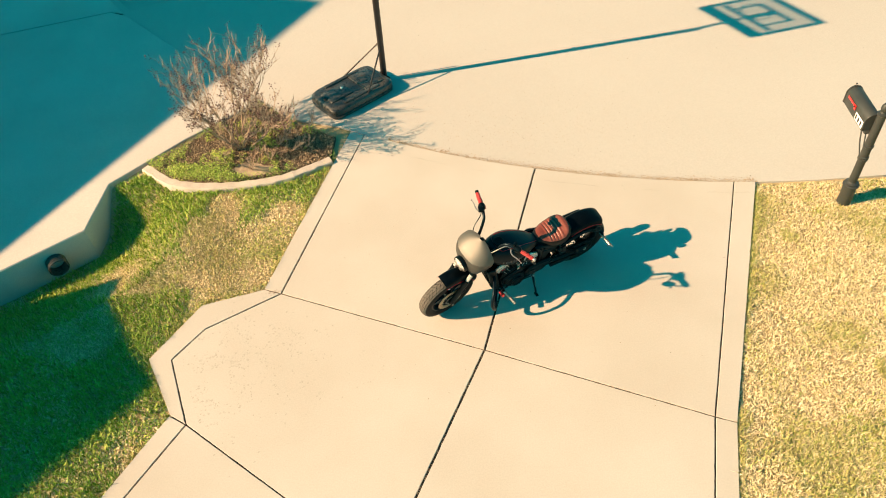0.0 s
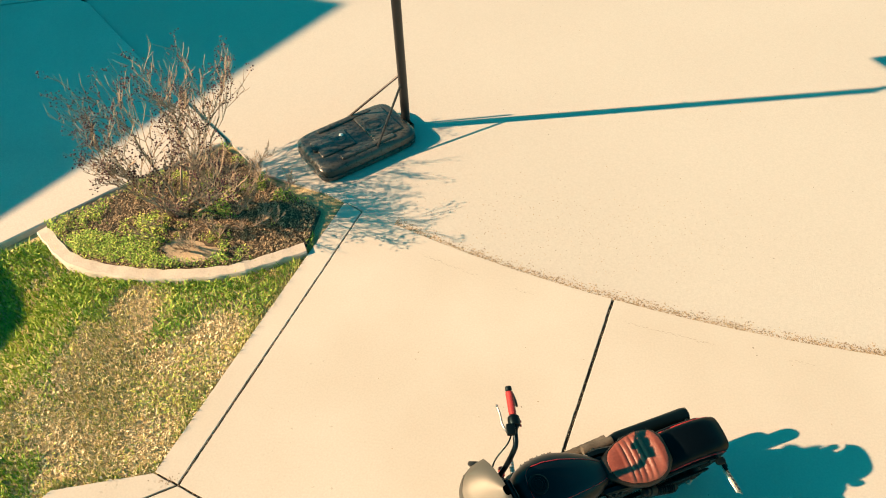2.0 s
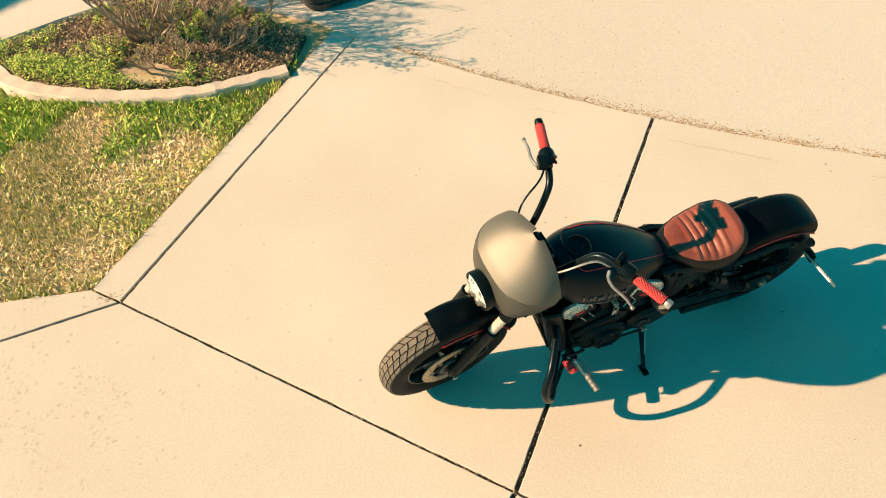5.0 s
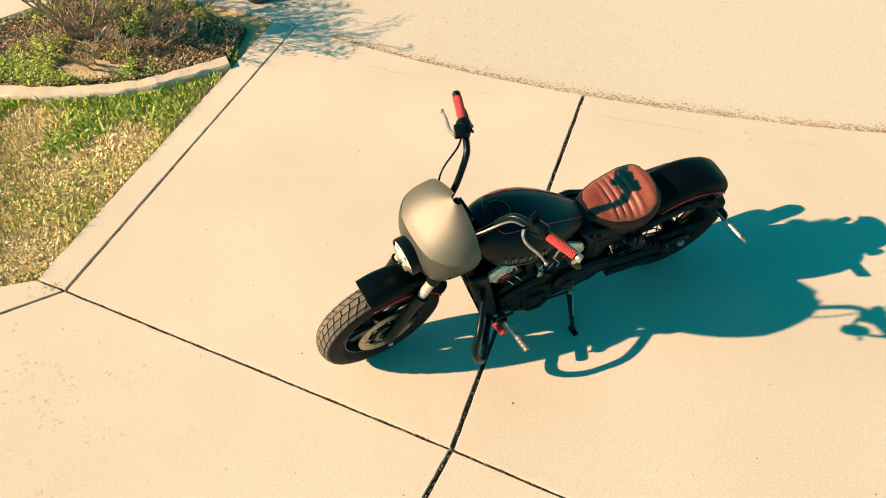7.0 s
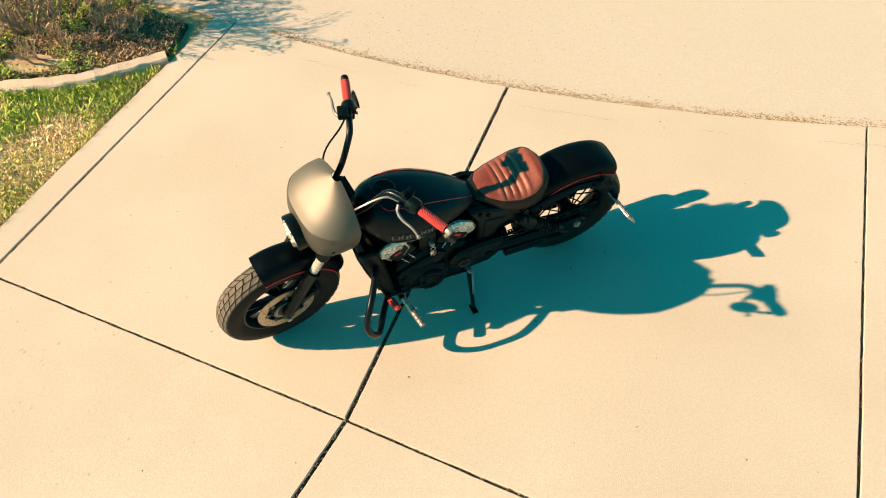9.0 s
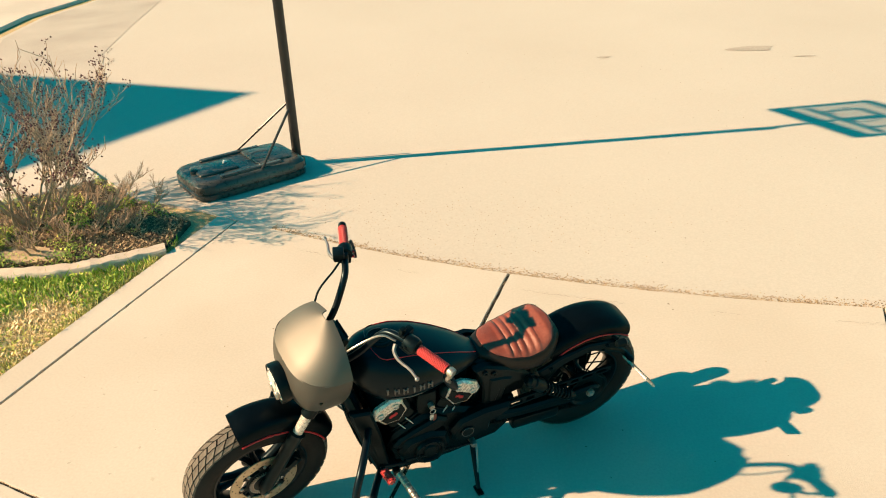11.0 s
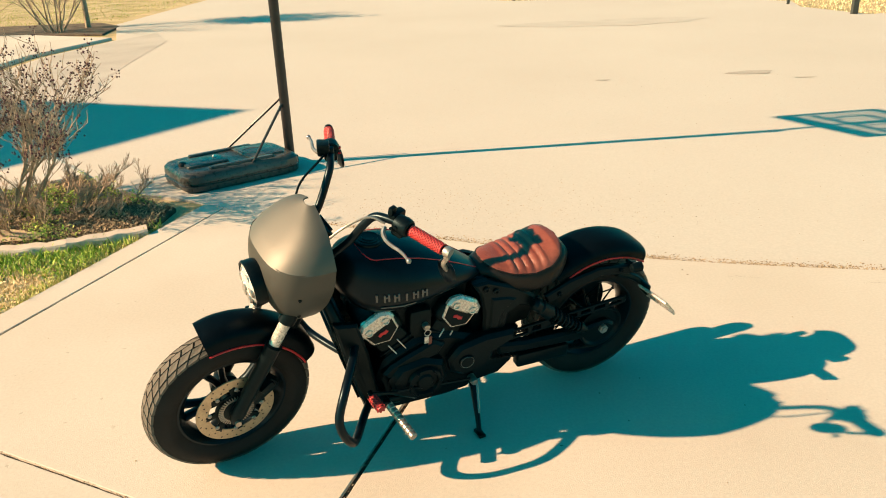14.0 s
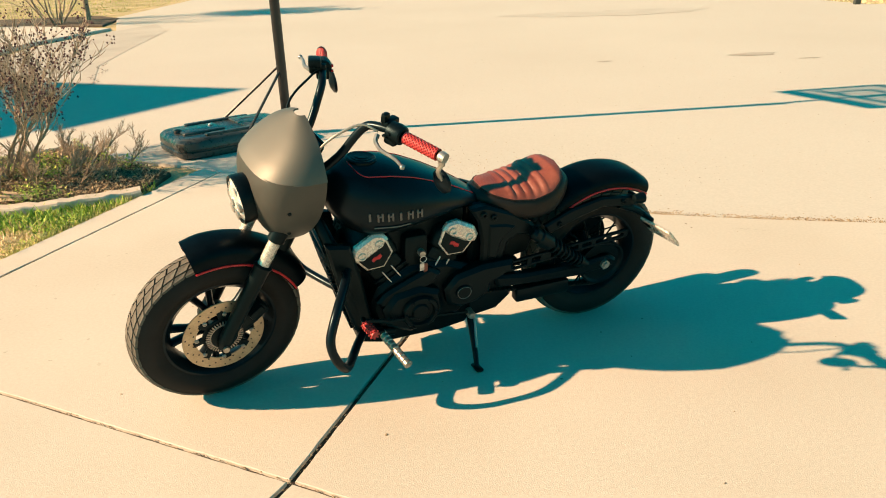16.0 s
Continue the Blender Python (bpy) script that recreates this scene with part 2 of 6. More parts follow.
def beside(p, d):
    """The point moved across the long joints, which are wider than the rest."""
    return (p[0] + d, p[1] - 0.3 * d)


W = 0.0035
SLABS = [
    [beside(JL, W), beside(J, -W), beside(JT, -W), *reversed(arc(JTL[0] + W, JT[0] - W, 8)[:-1])],
    [beside(J, W), JR, JTR, *reversed(arc(JT[0] + W, JTR[0], 8)[:-1])],
    [JL, I1, I2, I3, beside(K, -W), beside(J, -W)],
    [beside(J, W), beside(K, W), (1.72, 0.55), JR],
    [I3, I4, (-6.3, -3.6), (-2.95, -3.6), K],
    [K, (-2.95, -3.6), (0.5, -3.6), (1.72, 0.55)],
    [JL, JTL, DLT, DLC],
    [JL, DLC, B1, B2, B3, I3, I2, I1],
    [I3, B3, B4, (-6.55, -3.6), (-6.3, -3.6), I4],
    [JR, JRE, JTRE, JTR],
    [(1.72, 0.55), (0.5, -3.6), (0.75, -3.6), (1.93, 0.5), JRE, JR],
]


def worn(poly, step=0.05, amount=0.0016):
    """The outline cut into short pieces whose corners wander a little."""
    rng = random.Random(round(sum(p[0] * 31 + p[1] * 17 for p in poly) * 100))
    out = []
    for i in range(len(poly)):
        a, b = Vector(poly[i - 1][:2]), Vector(poly[i][:2])
        n = max(1, min(60, int((b - a).length / step)))
        side = Vector((-(b - a).y, (b - a).x)).normalized()
        for k in range(n):
            out.append(a + (b - a) * k / n + side * (rng.uniform(-1, 1) * amount if k else 0))
    return out


for s in SLABS:
    part("slab", prism(worn(ccw(s)), -0.1, 0.0, 0.0025, 0.0076), M["drive"], drive, smooth=False)

STREET = [*arc(14.5, 3.5, 14, CUL_R + 0.006), *arc(3.3, -1.6, 16, CUL_R + 0.006), (-2.3, 7.75), (-2.75, 8.2), (-4.1, 9.45), (-5.45, 10.8), (-6.6, 12.3), (-7.4, 14.2), (-7.6, 16.0), (-7.3, 18.4),
          (-8.9, 21.8), (-9.3, 30.8), (-13.0, 60.0), (-3.0, 60.0), (-2.5, 28.4), (1.4, 25.6), (6.9, 25.2), (8.6, 23.0), (8.3, 21.6), (9.0, 19.6), (14.0, 20.5)]
street = tagged(link("road", prism(STREET, -0.12, -0.006, 0.002), M["street"]), "sun-bleached pale street surface of a cul-de-sac", "street", kind="structure")
NEIGHBOUR = [*WALL, (-2.78, 8.2), (-4.1, 9.45), (-5.45, 10.8), (-6.6, 12.3), (-7.4, 14.0), (-16, 14.0), (-16, 2.9)]
nb = thing("neighbour_driveway", "grey concrete driveway beside the lawn, its raised edge like a low wall", "driveway", kind="structure")
part("joint_bed", prism(NEIGHBOUR, -0.6, 0.012, 0.002, 0.02), M["joint"], nb, smooth=False)
part("slab", prism([*WALL, (-2.78, 8.2), (-4.1, 9.45), (-5.40, 10.75), (-5.69, 10.88), (-7.41, 10.33), (-16, 9.2), (-16, 2.9)], -0.6, 0.03, 0.012, 0.008), M["slab"], nb, smooth=False)
part("slab", prism([(-5.45, 10.8), (-6.6, 12.3), (-7.4, 14.0), (-16, 14.0), (-16, 9.2), (-7.41, 10.33), (-5.69, 10.88)], -0.3, 0.03, 0.008, 0.012), M["slab"], nb, smooth=False)
far_slab = tagged(link("pavement_far", prism([(-7.75, 14.6), (-7.9, 16.0), (-7.5, 18.6), (-10.0, 19.6), (-24, 19.0), (-24, 14.2)], -0.2, 0.03, 0.02), M["slab"]), "pale concrete drive across the street with a low edge", "driveway", kind="structure")


def pipe():
    t = thing("drain_pipe", "black corrugated plastic drain pipe in the raised edge", "pipe")
    d = Vector((0.61, -0.79, 0)).normalized()
    c = Vector((-4.86, 5.43, -0.2))
    bm = bmesh.new()
    prof = []
    for i in range(9):
        prof += [(0.105, -0.12 + i * 0.03), (0.118, -0.112 + i * 0.03), (0.118, -0.10 + i * 0.03), (0.105, -0.092 + i * 0.03)]
    prof += [(0.098, 0.13), (0.092, -0.15)]
    lathe(bm, prof, c, d, 28)
    part("pipe_end", bm, M["plastic"], t)


pipe()

# unseen off to the side: a house and an added gable shade street and lawn
SH = Vector((ca, sa)) / math.tan(radians(SUN_EL))


def house(tip, g, w, h, apex, depth, back, label):
    t = thing("house", label, "house")
    a = Vector(tip) - SH * apex
    g, back = Vector(g).normalized(), Vector(back).normalized()
    lo, hi = a - g * w, a + g * w
    e = apex - h
    bm = bmesh.new()
    front = [bm.verts.new((*p, z)) for p, z in ((lo, 0), (hi, 0), (hi, e), (a, apex - 0.12), (lo, e))]
    rear = [bm.verts.new((*(p + back * depth), z)) for p, z in ((lo, 0), (hi, 0), (hi, e), (a, apex - 0.12), (lo, e))]
    bm.faces.new(front)
    bm.faces.new(list(reversed(rear)))
    for i in range(5):
        bm.faces.new((front[i - 1], front[i], rear[i], rear[i - 1]))
    part("wall", bm, M["siding"], t, smooth=False)
    for end in (lo, hi):
        bm = bmesh.new()
        top = [(*a, apex), (*(a + back * depth), apex), (*(end + back * depth), e), (*end, e)]
        vs = [bm.verts.new(p) for p in top] + [bm.verts.new((p[0], p[1], p[2] - 0.12)) for p in top]
        for q in ((0, 1, 2, 3), (7, 6, 5, 4), (0, 4, 5, 1), (1, 5, 6, 2), (2, 6, 7, 3), (3, 7, 4, 0)):
            bm.faces.new([vs[i] for i in q])
        part("roof", bm, M["roof"], t, smooth=False)
    return t


house((-2.12, 10.92), (-2.91, 3.86), 5.55, 4.0, 6.8, 8.0, (-0.8, -0.6), "pale sided house with a steep shingled gable roof")
# Added out of view only to shade the lawn; its form is invented.
house((-3.08, 3.50), (0.325, 1.757), 1.91, 0.833, 3.9, 1.4, (-1.0, -0.15), "small gabled block added out of view to shade the lawn")

# ---------------------------------------------------------------- lawns and planting
LAWN_L = [(-1.58, 7.0), (-2.2, 6.42), (-2.9, 6.34), (-3.6, 6.46), (-4.02, 6.76), (-4.38, 6.54), (-4.42, 5.72), (-5.2, 5.12), (-6.2, 4.45), (-6.0, 1.7), (-3.85, 1.7), B4, B3, B2, B1, DLC]
LAWN_R = [JRE, JTRE, *reversed(arc(6.8, 3.62, 10, CUL_R + 0.05)), (6.8, 1.6), (2.2, 1.6)]
BED = [(-1.62, 6.86), (-2.2, 6.55), (-2.9, 6.44), (-3.57, 6.54), (-4.03, 6.87), (-3.62, 7.30), (-2.75, 8.1), (-2.3, 7.7), (-1.6, 7.28)]


def blades(name, area, count, mat, seed, lo, hi, width, keep, label, lean=0.6):
    rng = np.random.default_rng(seed)
    p = np.array([q[:2] for q in area])
    x, y = (rng.uniform(p[:, k].min(), p[:, k].max(), count) for k in (0, 1))
    ok = inside(x, y, area) & (rng.random(count) < keep(x, y))
    x, y = x[ok], y[ok]
    n = len(x)
    z = ground_z(x, y) - 0.004
    h = rng.uniform(lo, hi, n) * (0.75 + 0.5 * rng.random(n))
    a, b = rng.uniform(0, 6.283, n), rng.uniform(0, 6.283, n)
    tilt = rng.uniform(0.1, lean, n) * h * 1.5
    w = width * rng.uniform(0.7, 1.4, n)
    base = np.stack([x, y, z], -1)
    side = np.stack([np.cos(a) * w, np.sin(a) * w, 0 * w], -1)
    tipv = np.stack([np.cos(b) * tilt, np.sin(b) * tilt, h], -1)
    mid = base + tipv * np.array([0.4, 0.4, 0.6])
    v = np.stack([base - side, base + side, mid + side * 0.7, mid - side * 0.7, base + tipv], 1).reshape(-1, 3)
    i = np.arange(n)[:, None] * 5
    f = np.concatenate([i + [0, 1, 2], i + [0, 2, 3], i + [3, 2, 4]])
    return tagged(mesh_from(name, v, f, mat), label, "grass", kind="stuff")


def patchy(scale, seed, cut, soft=0.08):
    def keep(x, y):
        v = np.array([noise.noise((px * scale + seed, py * scale, seed * 1.7)) for px, py in zip(x, y)])
        return np.clip((v - cut) / soft, 0.0, 1.0)
    return keep


def near_edge_green(x, y):
    v = np.array([noise.noise((px * 1.1 + 3, py * 1.1, 9.0)) for px, py in zip(x, y)])
    d = wall_distance(x, y)
    return np.clip((v + 0.55 * (d < 1.2) + 0.35 * (y > 5.9) + 0.7 * (y < 4.7) * (x < -3.0) - 0.22) / 0.2, 0, 1)


def tufted(x, y):
    """Denser along the street, thin patches elsewhere and a few round tufts."""
    v = np.array([noise.noise((px * 1.6 + 5, py * 1.6, 8.5)) for px, py in zip(x, y)])
    k = np.clip((v + 0.5 * np.clip((y - 5.6) / 1.2, 0, 1) + 0.06) / 0.5, 0.06, 1)
    rng = random.Random(6)
    for _ in range(26):
        cx, cy, r = rng.uniform(2.1, 5.2), rng.uniform(1.8, 7.0), rng.uniform(0.05, 0.13)
        k = np.maximum(k, ((x - cx) ** 2 + (y - cy) ** 2 < r * r) * 1.0)
    return k


blades("dry_lawn", LAWN_L, 230000, M["dry"], 1, 0.012, 0.04, 0.0032, lambda x, y: np.full(x.shape, 0.9), "straw-coloured dormant lawn grass")
blades("green_lawn", LAWN_L, 90000, M["green"], 2, 0.03, 0.08, 0.006, near_edge_green, "lush green weeds in the dormant lawn")
blades("dry_lawn", LAWN_R, 210000, M["dry"], 3, 0.014, 0.045, 0.0045, lambda x, y: np.full(x.shape, 0.9), "straw-coloured dormant lawn grass by the mailbox", 1.3)
blades("green_lawn", LAWN_R, 220000, M["olive"], 4, 0.02, 0.055, 0.0055, tufted, "olive-green tufts in the dormant lawn")

blades("mixed_lawn", LAWN_L, 120000, M["olive"], 5, 0.015, 0.05, 0.004, patchy(1.7, 2.0, -0.15, 0.5), "olive-green grass mixed into the dormant lawn")


def mottled(scale, seed, lo, hi):
    def keep(x, y):
        v = np.array([noise.noise((px * scale + seed, py * scale, seed)) + 0.6 * noise.noise((px * scale * 4, py * scale * 4, seed + 3)) for px, py in zip(x, y)])
        return np.clip((v - lo) / (hi - lo), 0, 1)
    return keep


def edge_grass():
    """Longer blades that hang over the edges of the paving."""
    rng = np.random.default_rng(44)
    pts = []
    for a, b in ((DLC, DLT), (B1, DLC), (B2, B1), (B3, B2), (B4, B3), (JTRE, JRE), (JRE, (1.93, 0.5))):
        a, b = np.array(a), np.array(b)
        d = b - a
        n = int(np.hypot(*d) * 420)
        t = rng.random(n)
        side = np.array([-d[1], d[0]]) / np.hypot(*d)
        keep = np.array([noise.noise((x * 9.0, a[0], a[1])) for x in t]) > -0.15
        p = a + d * t[:, None] + side * (np.abs(rng.normal(0, 0.03, n)) + 0.004)[:, None]
        pts.append(p[keep])
    p = np.concatenate(pts)
    n = len(p)
    h, ang, lean = rng.uniform(0.04, 0.085, n), rng.uniform(0, 6.283, n), rng.uniform(0.2, 0.7, n)
    base = np.stack([p[:, 0], p[:, 1], np.full(n, -0.04)], -1)
    w = np.stack([np.cos(ang + 1.57) * 0.004, np.sin(ang + 1.57) * 0.004, 0 * h], -1)
    tip = base + np.stack([np.cos(ang) * h * lean, np.sin(ang) * h * lean, h], -1)
    v = np.stack([base - w, base + w, tip], 1).reshape(-1, 3)
    tagged(mesh_from("edge_grass", v, np.arange(3 * n).reshape(-1, 3), M["olive"]), "ragged grass hanging over the edges of the paving", "grass", kind="stuff")


edge_grass()
tagged(link("flower_bed", prism(BED, -0.12, 0.015, 0.01), M["mulch"]), "dark mulched planting bed behind a stone border", "bed", kind="structure")

M["mail"] = material("dark_mailbox_paint", (0.035, 0.040, 0.036), 0.5, vary=0.15, big=6, fine=80)
# ---------------------------------------------------------------- bed border, shrub and bed plants


def border():
    t = thing("bed_border", "weathered curved stone edging round the planting bed", "edging")
    line = spline([(-1.62, 6.80, 0), (-2.21, 6.50, 0), (-2.91, 6.40, 0), (-3.59, 6.50, 0), (-4.06, 6.84, 0)], 10)
    for a, b, h in ((0, 8, 0.034), (8, 24, 0.028), (24, 40, 0.024)):
        bm = bmesh.new()
        secs = []
        for i in range(a, b + 1):
            p, d = line[i], (line[min(i + 1, 40)] - line[max(i - 1, 0)]).normalized()
            n = Vector((-d.y, d.x, 0))
            w = 0.062 + 0.006 * math.sin(i * 1.7)
            hh = h + 0.006 * math.sin(i * 2.3 + 1)
            secs.append([p + n * u * w + Vector((0, 0, z)) for u, z in ((-1, -0.2), (-1, hh - 0.014), (-0.82, hh), (0.82, hh), (1, hh - 0.014), (1, -0.2))])
        loft(bm, secs)
        part("stone", bm, M["edging"], t)


border()


def shrub(name, base, height, spread, stems, seed, label, twig=1.0, seeds=True, lean=(0, 0), fine=0.0014, bend=0.16, foot=0.16):
    rng = random.Random(seed)
    t = thing(name, label, "shrub", m=Matrix.Translation(base))
    bm = bmesh.new()
    tips = []

    def grow(p, d, length, r, level):
        pts, rad = [p], [r]
        n = 4
        for i in range(n):
            d = (d + Vector((rng.uniform(-1, 1), rng.uniform(-1, 1), rng.uniform(-0.4, 0.8))) * bend).normalized()
            p = p + d * length / n
            pts.append(p)
            rad.append(r * (1 - 0.5 * (i + 1) / n))
            if level < 3 and i >= 1:
                for _ in range(2 if level < 2 else 1):
                    e = (d + Vector((rng.uniform(-1, 1), rng.uniform(-1, 1), rng.uniform(-0.2, 0.7))) * 0.75).normalized()
                    grow(p, e, length * rng.uniform(0.4, 0.62), max(fine, rad[-1] * 0.6), level + 1)
        tube(bm, pts, rad, 5 if level < 1 else 3, cap=False)
        if level >= 2:
            tips.append((p, d))
    for k in range(stems):
        a = 2 * math.pi * k / stems + rng.uniform(-0.3, 0.3)
        o = Vector((math.cos(a), math.sin(a), 0)) * rng.uniform(0.12, 1.0) * foot * twig
        d = Vector((math.cos(a) * spread + lean[0], math.sin(a) * spread + lean[1], 1)) * 1.0
        d = (d + Vector((rng.uniform(-1, 1), rng.uniform(-1, 1), 0)) * 0.15).normalized()
        grow(o + Vector((0, 0, -0.05)), d, height * rng.uniform(0.6, 0.82), 0.011 * twig, 0)
    tagged(part("branches", bm, M["twig"], t, smooth=True), kind="stuff")
    if seeds:
        v, f = [], []
        for p, d in tips:
            if p.z < height * 0.45 or rng.random() < 0.74:
                continue
            for _ in range(rng.randint(4, 9)):
                c = p + Vector((rng.uniform(-1, 1), rng.uniform(-1, 1), rng.uniform(-1, 1))) * 0.045
                s = rng.uniform(0.006, 0.011)
                q = len(v)
                v += [c + Vector(w) * s for w in ((1, 0, 0), (-1, 0, 0), (0, 1, 0), (0, -1, 0), (0, 0, 1), (0, 0, -1))]
                f += [[q + i for i in w] for w in ((0, 2, 4), (2, 1, 4), (1, 3, 4), (3, 0, 4), (2, 0, 5), (1, 2, 5), (3, 1, 5), (0, 3, 5))]
        ob = mesh_from("seed_heads", [tuple(p) for p in v], f, M["seed"])
        ob.parent = t
        tagged(ob, "dry reddish seed heads", kind="stuff")
    return t


shrub("crape_myrtle", (-2.90, 7.24, 0.015), 1.06, 0.56, 12, 4, "leafless crape myrtle shrub with dry seed heads in the bed", 1.15, fine=0.0034, bend=0.22, lean=(0.14, -0.04))


M["litter"] = leafy("leaf_litter_bits", (0.14, 0.10, 0.06), (0.42, 0.32, 0.19), (0.05, 0.04, 0.03))
shrub("shrub_shoots", (-2.55, 7.20, 0.0), 0.30, 0.9, 30, 14, "low tangle of thin bare shoots round the foot of the shrub", 1.1, False, (0.20, 0.0), fine=0.0019, foot=0.50)


def leaves(name, area, count, mat, seed, size, height, keep, label, z0=0.015):
    """Small leaves, each a bent rhomb, in heaps."""
    rng = np.random.default_rng(seed)
    p = np.array([q[:2] for q in area])
    x, y = (rng.uniform(p[:, k].min(), p[:, k].max(), count) for k in (0, 1))
    k = keep(x, y)
    ok = inside(x, y, area) & (rng.random(count) < k)
    x, y, k = x[ok], y[ok], k[ok]
    n = len(x)
    z = (ground_z(x, y) if z0 is None else z0) + rng.random(n) ** 1.3 * height * (0.3 + 0.7 * k)
    a, tilt = rng.uniform(0, 6.283, n), rng.uniform(-0.6, 0.9, n)
    s = size * rng.uniform(0.6, 1.5, n)
    c = np.stack([x, y, z], -1)
    d = np.stack([np.cos(a) * np.cos(tilt), np.sin(a) * np.cos(tilt), np.sin(tilt)], -1) * s[:, None]
    w = np.stack([-np.sin(a), np.cos(a), 0.25 * np.ones(n)], -1) * (s * 0.38)[:, None]
    v = np.stack([c - d, c + w, c + d, c - w], 1).reshape(-1, 3)
    i = np.arange(n)[:, None] * 4
    return tagged(mesh_from(name, v, np.concatenate([i + [0, 1, 2], i + [0, 2, 3]]), mat), label, "plants", kind="stuff")


def front_clumps(x, y):
    v = np.array([noise.noise((px * 3.4, py * 3.4, 4.0)) + 0.7 * noise.noise((px * 11, py * 11, 1.0)) for px, py in zip(x, y)])
    d = np.clip((7.1 - y) / 0.4, 0, 1) + 0.7 * np.clip((x + 2.35) / 0.4, 0, 1) * (y > 7.2)
    bare = ((x + 2.62) / 0.27) ** 2 + ((y - 6.68) / 0.15) ** 2 < 1 + 0.6 * v
    return ~bare * np.clip(v * 1.3 + 0.75 * d + 0.04 - 1.0 * np.clip((x + 2.45) / 0.35, 0, 1) * (y < 7.35), 0, 1)


leaves("bed_plants", BED, 60000, M["green"], 11, 0.011, 0.12, front_clumps, "low leafy green plants filling the bed")
leaves("bed_plants", BED, 42000, M["lime"], 15, 0.011, 0.13, lambda x, y: front_clumps(x, y) * mottled(2.4, 6.0, -0.25, 0.45)(x, y), "yellowing low plants scattered over the bed")
leaves("leaf_litter", BED, 34000, M["litter"], 12, 0.012, 0.05, lambda x, y: np.where(((x + 2.62) / 0.25) ** 2 + ((y - 6.68) / 0.13) ** 2 < 1, 0.05, 0.8), "brown leaf litter on the mulch", 0.012)


def fringe(x, y):
    """Green weeds close below the border and beside the raised edge."""
    d = wall_distance(x, y)
    v = np.array([noise.noise((px * 2.2 + 7, py * 2.2, 2.0)) for px, py in zip(x, y)])
    return np.clip(1.4 * np.clip((y - 5.75) / 0.5, 0, 1) * (v > -0.25) + (d < 0.75) * 0.8 * (v > -0.1) + (v - 0.28) * 2 + (y < 4.0) * (d > 0.3) * 0.6, 0, 1)


blades("weeds", LAWN_L, 90000, M["green"], 21, 0.03, 0.07, 0.006, fringe, "long green weeds along the border and raised edge", 0.8)


leaves("thatch", LAWN_L, 70000, M["straw"], 24, 0.014, 0.022, mottled(1.2, 4.0, -0.7, 0.2), "flattened straw among the dormant lawn grass", None)
leaves("thatch", LAWN_R, 48000, M["straw"], 25, 0.016, 0.026, mottled(1.2, 5.0, -0.9, 0.0), "flattened straw among the dormant lawn grass", None)
leaves("lawn_weeds", LAWN_L, 90000, M["lime"], 26, 0.012, 0.05, mottled(1.5, 8.0, -0.05, 0.55), "yellow-green broad-leaved weeds in clumps in the lawn", None)
leaves("lawn_weeds", LAWN_R, 80000, M["lime"], 27, 0.012, 0.035, mottled(1.8, 2.0, 0.0, 0.75), "yellow-green broad-leaved weeds in clumps in the lawn", None)
leaves("weed_leaves", LAWN_L, 60000, M["green"], 23, 0.013, 0.06, fringe, "broad-leaved green weeds in the lawn", None)


def far_shrubs():
    tagged(link("flower_bed_far", prism([(-8.2, 19.6), (-8.6, 21.4), (-9.6, 22.4), (-12.5, 22.0), (-13.0, 20.0), (-10.2, 19.7)], -0.2, 0.0, 0.02), M["mulch"]), "dark mulch bed across the street", "bed", kind="structure")
    shrub("bare_shrub", (-9.7, 20.4, 0.05), 1.9, 0.75, 13, 9, "large bare shrub in the mulch bed across the street", 1.8, False)
    shrub("bare_shrub", (-11.6, 20.0, 0.05), 1.5, 0.7, 10, 10, "bare brown shrub at the far driveway", 1.6, False)
    t = thing("tree", "young tree with a thin dark trunk across the street", "tree", m=Matrix.Translation((-9.35, 21.2, 0)))
    rng = random.Random(3)
    bm = bmesh.new()
    tube(bm, spline([(0, 0, -0.1), (0.02, 0, 0.8), (-0.02, 0.02, 1.6), (0.03, 0, 2.6)], 4), [0.075 - 0.004 * i for i in range(13)], 8)
    ends = []
    for k in range(14):
        a, z = k * 2.4, 1.5 + 0.08 * k
        e = Vector((math.cos(a) * 0.9, math.sin(a) * 0.9, z + 0.7))
        tube(bm, spline([(0, 0, z), (e.x * 0.5, e.y * 0.5, z + 0.28), e], 3), [0.022, 0.019, 0.016, 0.013, 0.010, 0.008, 0.005], 5)
        ends += [e, e * 0.8 + Vector((0, 0, 0.4)), Vector((e.x * 0.6, e.y * 0.6, z + 0.35))]
    part("trunk", bm, M["twig"], t)
    v, f = [], []
    for c in ends:
        for _ in range(90):
            o = c + Vector((rng.gauss(0, 0.2), rng.gauss(0, 0.2), rng.gauss(0, 0.16)))
            s = rng.uniform(0.03, 0.06)
            u = Vector((rng.uniform(-1, 1), rng.uniform(-1, 1), rng.uniform(-1, 1))).normalized()
            w = u.orthogonal() * 0.5
            q = len(v)
            v += [o - u * s, o + w * s, o + u * s, o - w * s]
            f += [[q, q + 1, q + 2, q + 3]]
    ob = mesh_from("crown", [tuple(p) for p in v], f, M["olive"])
    ob.parent = t


far_shrubs()
FAR_L = [(-9.6, 22.4), (-9.4, 30.8), (-13.0, 60), (-40, 60), (-40, 20), (-13, 20.2), (-12.5, 22.2)]
FAR_R = [(-2.4, 28.5), (1.4, 25.7), (6.9, 25.3), (8.7, 23.1), (8.4, 21.6), (9.1, 19.7), (15, 20.6), (20, 40), (-2.9, 45)]


